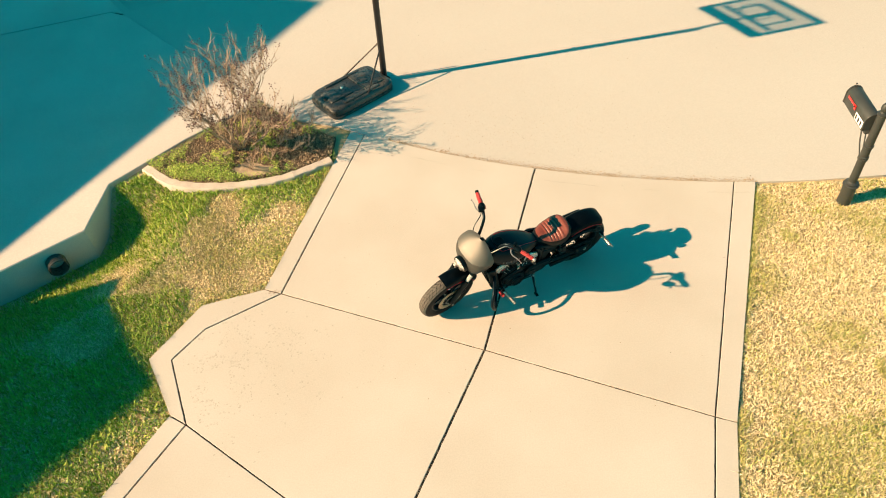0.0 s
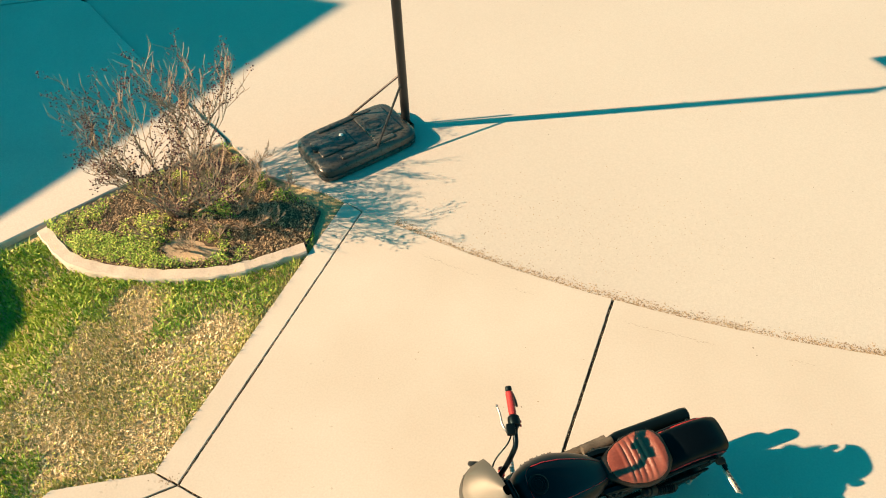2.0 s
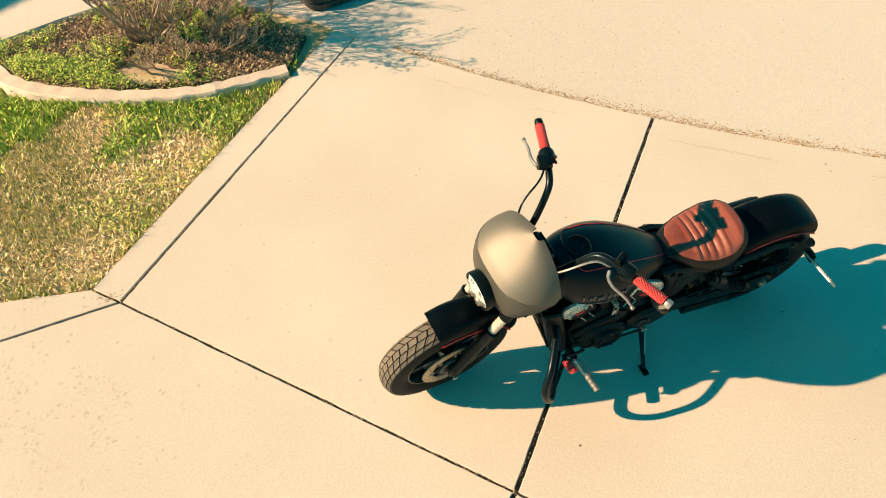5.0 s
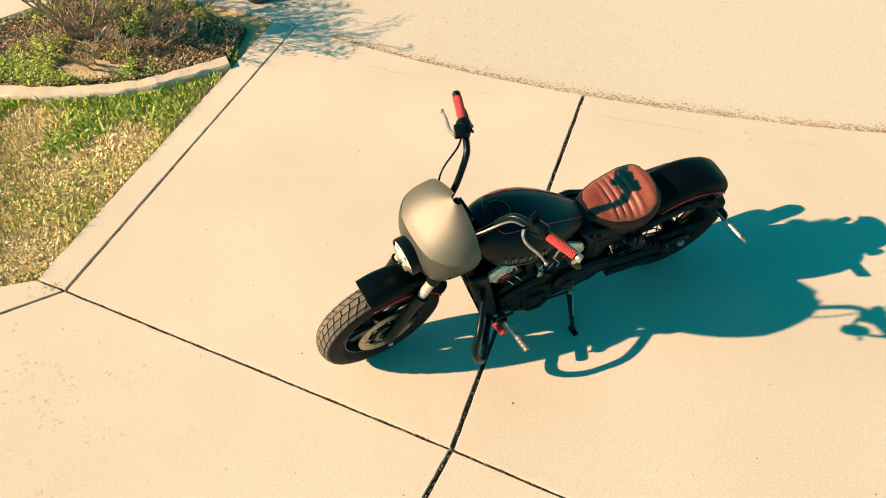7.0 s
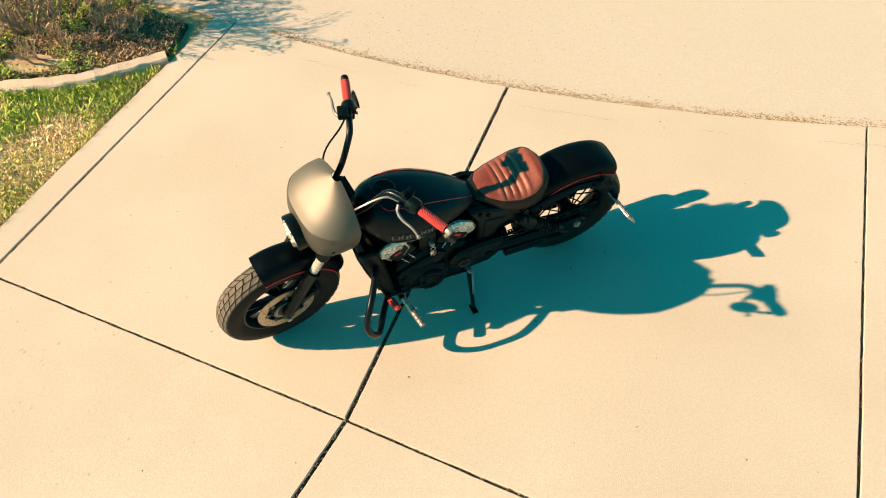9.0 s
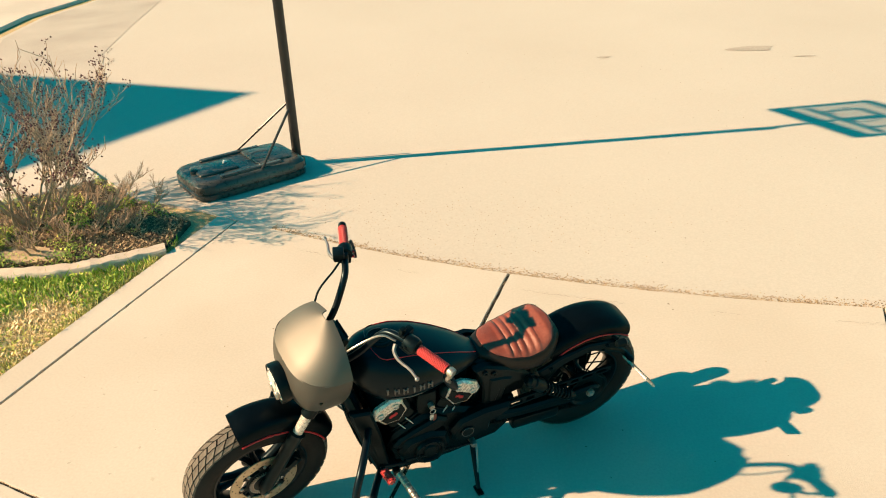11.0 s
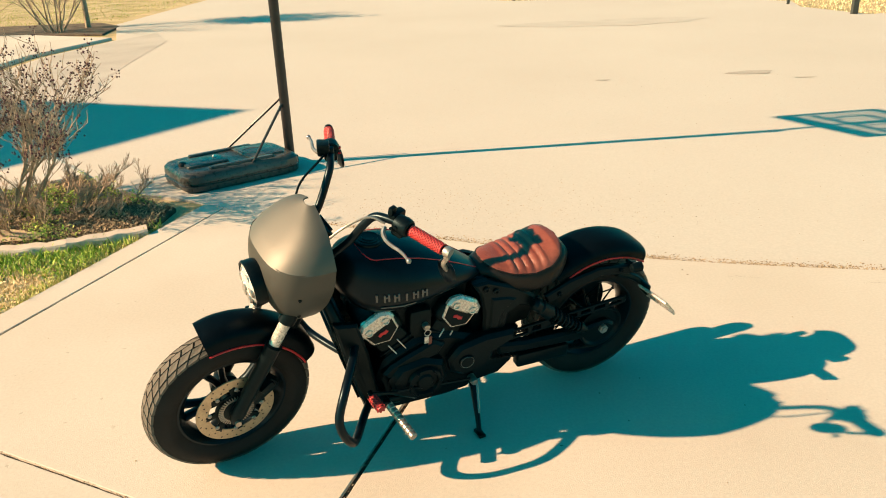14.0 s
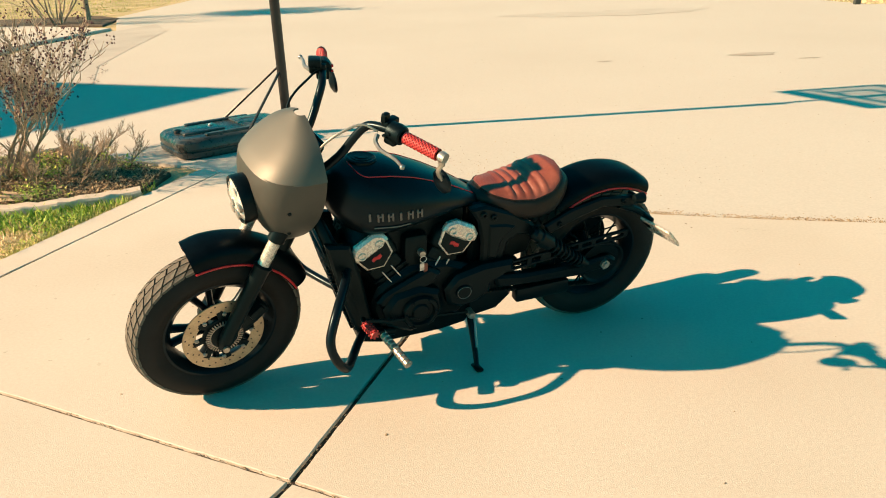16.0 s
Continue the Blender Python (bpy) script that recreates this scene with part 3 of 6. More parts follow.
def big_blades(area, seed, label, count):
    return blades("far_lawn", area, count, M["olive"] if seed == 31 else M["dry"], seed, 0.02, 0.045, 0.010, lambda x, y: np.full(x.shape, 1.0), label)


big_blades(FAR_L, 31, "golden-green lawn across the street", 120000)
big_blades(FAR_R, 32, "dry grass verge across the street", 90000)
for x, y, h, r, lab in ((8.75, 19.7, 2.2, 0.06, "grey wooden post on the far verge"), (8.25, 22.3, 0.45, 0.03, "short thin stake on the far verge"), (1.5, 26.0, 0.5, 0.04, "short dark stake on the far verge")):
    bm = bmesh.new()
    box(bm, (0, 0, h / 2 - 0.1), (2 * r, 2 * r, h + 0.2), None, r * 0.2)
    ob = link("post", bm, M["mail"], smooth=False)
    ob.location = (x, y, -0.02)
    tagged(ob, lab, "post")


# ---------------------------------------------------------------- portable basketball hoop
def hoop():
    t = thing("basketball_hoop", "portable basketball hoop on a black water-filled base by the street", "basketball hoop", m=pose(-1.62, 7.60, -0.01, 0, 0, 41.0))
    L, W, H = 1.06, 0.66, 0.17
    bm = bmesh.new()

    def ring(k, z, grow=0.0):
        out = []
        for i in range(48):
            a = 2 * math.pi * i / 48
            c, s = math.cos(a), math.sin(a)
            x = L / 2 + (L / 2 - k + grow) * math.copysign(abs(c) ** 0.28, c)
            y = W / 2 + (W / 2 - k) * math.copysign(abs(s) ** 0.28, s)
            out.append(Vector((x, y, z)))
        return out
    loft(bm, [ring(0.03, 0.0), ring(0.005, 0.02), ring(0.0, 0.06), ring(0.012, 0.068), ring(0.012, 0.076), ring(0.002, 0.084), ring(0.006, 0.135), ring(0.03, H - 0.008), ring(0.05, H), ring(0.09, H + 0.002)])
    part("base", bm, M["plastic"], t, "scuffed black plastic base")
    # raised and sunken shapes moulded into the base
    for cx, cy, sx, sy in ((0.28, 0.33, 0.36, 0.27), (0.78, 0.33, 0.32, 0.42), (0.53, 0.09, 0.58, 0.06), (0.53, 0.57, 0.58, 0.06)):
        bm = bmesh.new()
        box(bm, (cx, cy, H + 0.004), (sx, sy, 0.03), None, 0.013, 3)
        part("moulding", bm, M["plastic"], t)
    bm = bmesh.new()
    lathe(bm, [(0.0005, 0.004), (0.06, 0.006), (0.085, 0.022), (0.10, 0.022), (0.108, 0.010)], (0.74, 0.33, H), (0, 0, 1), 32, closed=False)
    part("well", bm, M["plastic"], t)
    for x, y, r in ((0.10, 0.34, 0.035), (0.40, 0.38, 0.022)):
        bm = bmesh.new()
        lathe(bm, [(0.0005, 0.024), (r * 0.5, 0.024), (r * 0.6, 0.018), (r * 0.85, 0.018), (r, 0.010), (r, -0.01)], (x, y, H + 0.008), (0, 0, 1), 20, closed=False)
        part("filler_plug", bm, M["ink"] if r > 0.03 else M["white"], t)
    px, py = 1.08, 0.30
    bm = bmesh.new()
    inv = t.matrix_world.inverted()
    tilt = inv.to_3x3() @ Vector((0.06, -0.20, 0.0))
    tube(bm, [Vector((px, py, 0.03)) + tilt * k + Vector((0, 0, 2.67 * k)) for k in (0, 0.4, 1.0)], 0.043, 18)
    part("pole", bm, M["pole"], t, "black steel pole")
    bm = bmesh.new()
    tube(bm, [Vector((px, py + 0.04, 1.62)) + tilt * 0.6, Vector((px, py + 0.075, 1.62)) + tilt * 0.6], 0.010, 8)
    part("pole_bolt", bm, M["pole"], t)
    for y in (0.02, 0.64):
        bm = bmesh.new()
        tube(bm, [(px, py + 0.03 * (1 if y > 0.3 else -1), 0.62), (0.56, y, 0.12), (0.54, y, 0.06)], 0.0115, 8)
        part("brace", bm, M["pole"], t, "thin black steel brace")
    bm = bmesh.new()
    for y in (0.0, 0.67):
        box(bm, (px - 0.02, py, 0.06), (0.10, 0.22, 0.09), None, 0.01)
    part("pole_socket", bm, M["plastic"], t)
    # board, its frame and the ring, above the view but seen by their shadow
    side = Vector((0.523, -0.852, 0))
    c = inv @ Vector((-0.57, 8.47, 2.70 + 0.35))
    s = inv.to_3x3() @ side
    up = Vector((0, 0, 1))
    n = s.cross(up)
    m = Matrix(((s.x, n.x, 0, c.x), (s.y, n.y, 0, c.y), (s.z, n.z, 1, c.z), (0, 0, 0, 1)))
    bm = bmesh.new()
    for a, b, sx, sz in ((0, 0.315, 1.08, 0.07), (0, -0.29, 1.08, 0.12), (0.51, 0, 0.07, 0.60), (-0.51, 0, 0.07, 0.60)):
        box(bm, (a, 0, b), (sx, 0.03, sz), m, 0.008)
    part("board_frame", bm, M["pole"], t, "black board frame")
    bm = bmesh.new()
    for a, b, sx, sz in ((0, 0.14, 0.62, 0.05), (0, -0.13, 0.90, 0.05), (0.0, 0.0, 0.10, 0.24), (0.29, 0.0, 0.04, 0.24), (-0.29, 0, 0.04, 0.24)):
        box(bm, (a, 0, b), (sx, 0.012, sz), m, 0.003)
    part("board_target", bm, M["white"], t, "white painted target lines")
    bm = bmesh.new()
    box(bm, (0, 0.0, 0), (0.96, 0.005, 0.57), m)
    part("board", bm, M["glass"], t, "clear acrylic board", smooth=False)
    bm = bmesh.new()
    q = m @ Vector((0, 0, -0.2))
    tube(bm, [Vector((px, py, 2.66)) + tilt, Vector((px + 0.05, py, 2.74)) + tilt, q], 0.03, 8)
    part("board_bracket", bm, M["pole"], t)
    bm = bmesh.new()
    f = -n if (m @ Vector((0, 1, 0)) - Vector((px, py, 0))).length < (m @ Vector((0, -1, 0)) - Vector((px, py, 0))).length else n
    o = c + Vector((0, 0, -0.20)) + f * 0.36
    tube(bm, [o + (math.cos(a) * s + math.sin(a) * f) * 0.228 for a in (2 * math.pi * k / 32 for k in range(33))], 0.009, 8)
    tube(bm, [c + Vector((0, 0, -0.2)), o - f * 0.225], 0.02, 8)
    part("rim", bm, M["red"], t, "thin steel ring")


M["glass"] = bpy.data.materials.new("clear_acrylic")
M["glass"].use_nodes = True
gp = M["glass"].node_tree.nodes["Principled BSDF"]
gp.inputs["Base Color"].default_value = (0.5, 0.52, 0.5, 1)
gp.inputs["Roughness"].default_value, gp.inputs["Alpha"].default_value = 0.15, 0.28
hoop()


# ---------------------------------------------------------------- mailbox
def mailbox():
    t = thing("mailbox", "dark mailbox with a red flag on a turned post", "mailbox", m=Matrix.Translation((4.46, 5.64, -0.03)))
    bm = bmesh.new()
    lathe(bm, [(0.0005, 0), (0.075, 0), (0.072, 0.25), (0.078, 0.28), (0.088, 0.285), (0.088, 0.30), (0.070, 0.31), (0.075, 0.325), (0.055, 0.335), (0.045, 0.345), (0.045, 0.66), (0.056, 0.67), (0.056, 0.685), (0.046, 0.69),
               (0.055, 0.70), (0.055, 0.715), (0.046, 0.72), (0.046, 0.84), (0.056, 0.85), (0.056, 0.865), (0.046, 0.87), (0.046, 1.26), (0.056, 1.27), (0.056, 1.285), (0.035, 1.295), (0.030, 1.31), (0.042, 1.34), (0.040, 1.37), (0.025, 1.40), (0.0005, 1.41)], (0, 0, 0), (0, 0, 1), 24, closed=False)
    part("post", bm, M["mail"], t, "turned dark metal post")
    bm = bmesh.new()
    w, h0 = 0.085, 1.02
    out = [(-w, h0), (-w, h0 + 0.12)] + [(-w * math.cos(a), h0 + 0.12 + w * math.sin(a)) for a in (math.pi * k / 12 for k in range(1, 12))] + [(w, h0 + 0.12), (w, h0)]
    cx = -0.03
    loft(bm, [[Vector((cx + x * k, y, h0 + (z - h0) * (1 if k == 1 else 0.985))) for x, z in out] for y, k in ((0.055, 0.985), (0.06, 1), (0.565, 1), (0.57, 0.985))])
    box_ob = part("box", bm, M["mail"], t, "arched dark green-black metal box")
    bm = bmesh.new()
    loft(bm, [[Vector((cx + x * k, y, h0 + 0.09 + (z - h0 - 0.09) * k)) for x, z in out] for y, k in ((0.566, 1.04), (0.585, 1.04), (0.59, 0.98))])
    part("door", bm, M["mail"], t)
    bm = bmesh.new()
    tube(bm, [(cx, 0.588, h0 + 0.215), (cx, 0.600, h0 + 0.225)], 0.010, 8)
    part("door_knob", bm, M["mail"], t)
    bm = bmesh.new()
    box(bm, (cx - w - 0.006, 0.40, h0 + 0.125), (0.006, 0.20, 0.026), None, 0.002)
    box(bm, (cx - w - 0.006, 0.315, h0 + 0.115), (0.006, 0.04, 0.055), None, 0.002)
    part("flag", bm, M["red"], t, "red metal flag lying down")
    bm = bmesh.new()
    box(bm, (cx - w - 0.003, 0.165, h0 + 0.055), (0.004, 0.19, 0.085), None, 0.001)
    panel = part("number_panel", bm, M["white"], t, "white panel with plain dark bars")
    for i in range(3):
        bm = bmesh.new()
        box(bm, (cx - w - 0.0065, 0.23 - i * 0.06, h0 + 0.055), (0.003, 0.026, 0.055), None, 0.0005, 1)
        part("panel_bar", bm, M["ink"], panel, smooth=False)
    bm = bmesh.new()
    box(bm, (cx, 0.25, h0 - 0.012), (0.12, 0.46, 0.022), None, 0.005)
    part("shelf", bm, M["mail"], t)
    bm = bmesh.new()
    for x in (-0.05, 0.0):
        tube(bm, spline([(x * 0.6, 0.04, 0.70), (x, 0.10, 0.84), (x, 0.14, 0.93), (x, 0.20, 1.0)], 4), 0.008, 7)
    part("scroll_bracket", bm, M["mail"], t)


mailbox()


# ---------------------------------------------------------------- wear on the paving
M["sand"] = material("pale_sand", (0.44, 0.35, 0.23), 0.95, vary=0.2, big=9, fine=90, bump=1.0, bump_scale=90)


def flat(name, poly, z, mat, label, category):
    bm = bmesh.new()
    f = bm.faces.new([bm.verts.new((x, y, z)) for x, y in ccw(poly)])
    bm.normal_update()
    bmesh.ops.triangulate(bm, faces=[f])
    return tagged(link(name, bm, mat), label, category, kind="structure")


def blob(cx, cy, rx, ry, turn, seed, n=40):
    rng = random.Random(seed)
    ph = [rng.uniform(0, 6.28) for _ in range(4)]
    out = []
    for i in range(n):
        a = 2 * math.pi * i / n
        r = 1 + 0.18 * math.sin(2 * a + ph[0]) + 0.12 * math.sin(3 * a + ph[1]) + 0.07 * math.sin(7 * a + ph[2])
        x, y = rx * r * math.cos(a), ry * r * math.sin(a)
        out.append((cx + x * math.cos(turn) - y * math.sin(turn), cy + x * math.sin(turn) + y * math.cos(turn)))
    return out


flat("sand_patch", blob(-2.62, 6.68, 0.26, 0.13, 0.1, 30), 0.022, M["sand"], "bare sandy patch in the planting bed", "sand")
flat("worn_patch", [(-4.32, 11.45), (-4.7, 12.3), (-5.07, 13.13), (-5.5, 15.2), (-6.0, 18.0), (-6.9, 19.6), (-7.2, 18.4), (-7.5, 16.0), (-7.3, 14.2), (-6.5, 12.3), (-5.4, 10.95)], -0.0025, M["patch"], "greyer worn strip of street by the far kerb", "street")
M["faint"] = material("faint_stain", (0.425, 0.405, 0.36), 0.9, vary=0.06, big=2, fine=40)
for i, (x, y, rx, ry, mat) in enumerate(((4.42, 12.75, 0.36, 0.12, "stain"), (3.4, 19.3, 1.9, 0.7, "faint"), (2.35, 12.4, 0.10, 0.05, "stain"), (5.0, 12.3, 0.12, 0.03, "stain"))):
    flat("stain", blob(x, y, rx, ry, 0.05, i), -0.0020, M[mat], "faint dark stain on the street", "stain")


def crack(points, seed, width, z=0.0, gaps=0.0, label="thin ragged crack in the street", mat="joint"):
    rng = random.Random(seed)
    line = spline([(x, y, 0) for x, y in points], 14)
    bm = bmesh.new()
    for a, b in zip(line, line[1:]):
        n = Vector((-(b - a).y, (b - a).x, 0)).normalized()
        w0 = width * rng.uniform(0.3, 1.0)
        if noise.noise((a.x * 2.2, a.y * 2.2, seed * 3.1)) < gaps - 0.5:
            continue
        j = n * rng.uniform(-1, 1) * width * 4
        vs = [bm.verts.new(p + j + Vector((0, 0, z))) for p in (a - n * w0, a + n * w0, b + n * w0, b - n * w0)]
        bm.faces.new(vs)
    return tagged(link("crack", bm, M[mat]), label, "crack", kind="structure")


crack([(-4.32, 11.45), (-4.42, 11.75), (-4.68, 12.1), (-4.70, 12.6), (-4.98, 12.9), (-5.07, 13.4)], 1, 0.009)
crack([p[:2] for p in arc(-0.95, 3.45, 16, CUL_R + 0.20)], 5, 0.0028, 0.0015, 0.55, "faint broken score line across the foot of the driveway", "stain")


def scatter(name, spots, mat, seed, lo, hi, label, category):
    """Grit and leaf scraps lying on the paving."""
    rng = random.Random(seed)
    v, f = [], []
    for x, y, z in spots:
        s = rng.uniform(lo, hi)
        a = rng.uniform(0, 6.28)
        c, d = Vector((x, y, z)), Vector((math.cos(a), math.sin(a), 0))
        e = Vector((-d.y, d.x, 0)) * rng.uniform(0.35, 0.8)
        q = len(v)
        v += [c - d * s, c + e * s, c + d * s, c - e * s, c + Vector((0, 0, s * rng.uniform(0.3, 0.8)))]
        f += [[q, q + 1, q + 4], [q + 1, q + 2, q + 4], [q + 2, q + 3, q + 4], [q + 3, q, q + 4]]
    return tagged(mesh_from(name, [tuple(p) for p in v], f, mat), label, category, kind="stuff")


rg = random.Random(8)
seam = []
for _ in range(8000):
    x = rg.uniform(-0.9, 3.6)
    r = CUL_R + 0.012 - abs(rg.gauss(0, 0.042))
    dens = 0.5 + 0.5 * noise.noise((x * 3.0, 0.3, 1.0))
    if rg.random() < dens + 0.2:
        seam.append((x, CUL.y - math.sqrt(r * r - (x - CUL.x) ** 2), -0.006))
scatter("gutter_grit", seam, M["litter"], 1, 0.002, 0.009, "grit and leaf scraps along the gutter seam", "debris")
joints = []
for a, b in ((JL, J), (J, JR), (J, JT), (JL, JTL), (J, K), (JR, JTR)):
    for _ in range(190):
        t = rg.random()
        joints.append((a[0] + (b[0] - a[0]) * t + rg.gauss(0, 0.006), a[1] + (b[1] - a[1]) * t + rg.gauss(0, 0.006), -0.004))
for _ in range(60):
    joints.append((JL[0] - 0.08 + rg.gauss(0, 0.035), JL[1] + 0.03 + rg.gauss(0, 0.02), 0.0))
scatter("joint_grit", joints, M["debris"], 2, 0.002, 0.007, "crumbs of soil in the driveway joints", "debris")
spots = [(rg.uniform(-2.0, 3.0), rg.uniform(3.0, 6.2), 0.0) for _ in range(60)] + [(0.62, 3.02, 0.0), (0.63, 3.03, 0.0), (-2.2, 3.55, 0.0), (-1.62, 3.92, 0.0)]
M["grime"] = leafy("concrete_grime", (0.45, 0.425, 0.37), (0.41, 0.385, 0.33), (0.36, 0.34, 0.29), 0.95)
grime = []
for cx, cy, sx, sy, n in ((-2.35, 3.85, 0.30, 0.22, 900), (-2.0, 3.5, 0.35, 0.35, 700), (-1.75, 3.95, 0.16, 0.14, 220), (-2.5, 3.3, 0.2, 0.3, 380), (-0.95, 3.55, 0.10, 0.12, 60), (-1.2, 5.1, 0.25, 0.5, 70), (-2.45, 4.5, 0.25, 0.06, 160)):
    for _ in range(n):
        x, y = rg.gauss(cx, sx), rg.gauss(cy, sy)
        if noise.noise((x * 5.5, y * 5.5, 7.0)) + 0.5 * noise.noise((x * 17, y * 17, 2.0)) > -0.02 and x > -2.9 + 0.45 * abs(y - 3.8):
            grime.append((x, y, 0.0004))
bits = scatter("surface_grime", grime, M["grime"], 9, 0.003, 0.017, "grey mottled grime on the driveway concrete", "dirt")
bits.scale.z = 0.12
scatter("leaf_scraps", spots, M["debris"], 3, 0.003, 0.009, "small dark leaf scraps on the driveway", "debris")
speck = [(rg.uniform(-2.5, 6.5), rg.uniform(6.6, 13.0), -0.006) for _ in range(900)]
speck = [p for p in speck if (p[0] - CUL.x) ** 2 + (p[1] - CUL.y) ** 2 < (CUL_R - 0.05) ** 2]
speck += [(rg.gauss(0.4, 1.1), 7.25 + rg.gauss(0, 0.32), -0.006) for _ in range(1500)]
speck = [p for p in speck if (p[0] - CUL.x) ** 2 + (p[1] - CUL.y) ** 2 < (CUL_R - 0.05) ** 2]
scatter("street_grit", speck, M["litter"], 4, 0.0015, 0.006, "loose grit on the street", "debris")

# ---------------------------------------------------------------- the motorcycle
# Teal in these three blacks and their reflections stands in for cool shade.
M["paint"] = material("satin_black_paint", (0.0025, 0.0055, 0.0085), 0.31, spec_tint=(0.55, 0.85, 1.0), vary=0.08, big=4, fine=300, rough_vary=0.04, spec=0.22)
M["frame"] = material("black_frame_coat", (0.002, 0.005, 0.006), 0.37, spec_tint=(0.5, 0.85, 1.0), spec=0.18, vary=0.2, big=6, fine=120, bump=0.08, bump_scale=900)
M["engine"] = material("black_engine_casting", (0.002, 0.005, 0.006), 0.38, spec_tint=(0.5, 0.85, 1.0), spec=0.18, vary=0.3, big=9, fine=150, bump=0.2, bump_scale=700)
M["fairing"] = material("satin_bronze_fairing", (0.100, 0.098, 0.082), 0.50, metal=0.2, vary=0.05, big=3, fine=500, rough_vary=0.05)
# Darker than the fairing paint: the cowl's shade is put into the colour.
M["cowl"] = material("shaded_satin_cowl", (0.050, 0.052, 0.046), 0.46, metal=0.15, vary=0.05, big=3, fine=500, rough_vary=0.05)
M["rubber"] = material("dusty_tyre_rubber", (0.115, 0.103, 0.085), 0.85, vary=0.25, big=7, fine=120, second=(0.065, 0.06, 0.05))
M["groove"] = material("tyre_rubber", (0.010, 0.011, 0.011), 0.75, spec=0.25, vary=0.25, big=7, fine=120)
M["chrome"] = material("polished_metal", (0.62, 0.58, 0.52), 0.28, metal=0.45, vary=0.06, big=9, fine=90)
M["alloy"] = material("brushed_alloy", (0.42, 0.40, 0.36), 0.36, metal=0.8, vary=0.15, big=14, fine=160)
M["lever"] = material("dark_metal_lever", (0.30, 0.30, 0.29), 0.35, metal=0.7, vary=0.1)
M["disc"] = material("brake_disc_steel", (0.50, 0.40, 0.27), 0.42, metal=0.7, vary=0.12, big=18, fine=160)
M["leather"] = material("oxblood_leather", (0.20, 0.060, 0.040), 0.40, vary=0.14, big=12, fine=90, bump=0.3, bump_scale=500, second=(0.15, 0.032, 0.018))
M["vinyl"] = material("black_vinyl", (0.008, 0.008, 0.008), 0.45, spec=0.25, vary=0.15, big=9, fine=120, bump=0.2, bump_scale=600)
M["grip"] = material("red_rubber_grip", (0.42, 0.03, 0.03), 0.5, vary=0.15, big=20, fine=120)
M["pin"] = material("red_pinstripe", (0.50, 0.012, 0.02), 0.4, vary=0.08)
M["wrap"] = material("exhaust_wrap", (0.10, 0.085, 0.065), 0.9, vary=0.3, big=20, fine=200, bump=0.6, bump_scale=400)
M["lens"] = material("headlamp_glass", (0.75, 0.74, 0.70), 0.12, metal=0.35, vary=0.15, big=30, fine=70)
M["smoke"] = material("dark_glass", (0.02, 0.025, 0.03), 0.08, vary=0.05)
M["badge"] = material("grey_badge", (0.12, 0.12, 0.115), 0.4, metal=0.5, vary=0.1)

bike = thing("motorcycle", "black cruiser motorcycle with bronze fairing and brown seat on its stand", "motorcycle",
             m=pose(1.248, 4.986, 0, 0, 0, 205.6) @ pose(0, 0, 0, -9.7, 0, 0))
WB, RR, RF = 1.577, 0.325, 0.318
AX = Vector((-math.sin(radians(29)), 0, math.cos(radians(29))))
HEAD = Vector((1.30, 0, 0.70))
STEER = Matrix.Translation(HEAD) @ Matrix.Rotation(radians(10.5), 4, AX) @ Matrix.Translation(-HEAD)


front_wheel_parts = rear_wheel_parts = "none yet"


def settle(bm):
    """Sets the body a little back between the axles, and down on its springs."""
    for v in bm.verts:
        v.co.x -= 0.024 * min(1, max(0, v.co.x / 0.4))
        v.co.z -= 0.015 * min(1, max(0, (v.co.z - 0.35) / 0.1))


def bp(name, bm, mat, label="", parent=None, turned=False, smooth=True):
    if turned:
        bm.transform(STEER)
    elif parent not in (front_wheel_parts, rear_wheel_parts):
        settle(bm)
    return part(name, bm, M[mat], parent or bike, label, smooth)


def plate(bm, pts, y0, y1, bevel=0.006):
    """A flat casting: an outline in the bike's side view, from y0 to y1."""
    pts = ccw(pts)
    r = [[bm.verts.new((p[0], y, p[1])) for p in q] for q, y in ((pts, y0), (pts, y1 - bevel if y1 > y0 else y1 + bevel), (offset(pts, bevel), y1))]
    k = len(pts)
    for a, b in zip(r, r[1:]):
        for i in range(k):
            bm.faces.new((a[i - 1], a[i], b[i], b[i - 1]))
    f1, f2 = bm.faces.new(r[2]), bm.faces.new(list(reversed(r[0])))
    bm.normal_update()
    bmesh.ops.triangulate(bm, faces=[f1, f2])
    return bm


def bolt(x, y, z, r=0.012, parent=None, turned=False, mat="frame", h=0.01):
    bm = bmesh.new()
    s = 1 if y > 0 else -1
    lathe(bm, [(0.0005, 0), (r, 0), (r, h * 0.7), (r * 0.8, h), (r * 0.45, h), (r * 0.4, h * 0.5), (0.0005, h * 0.5)], (x, y, z), (0, s, 0), 14, closed=False)
    return bp("bolt", bm, mat, parent=parent, turned=turned)


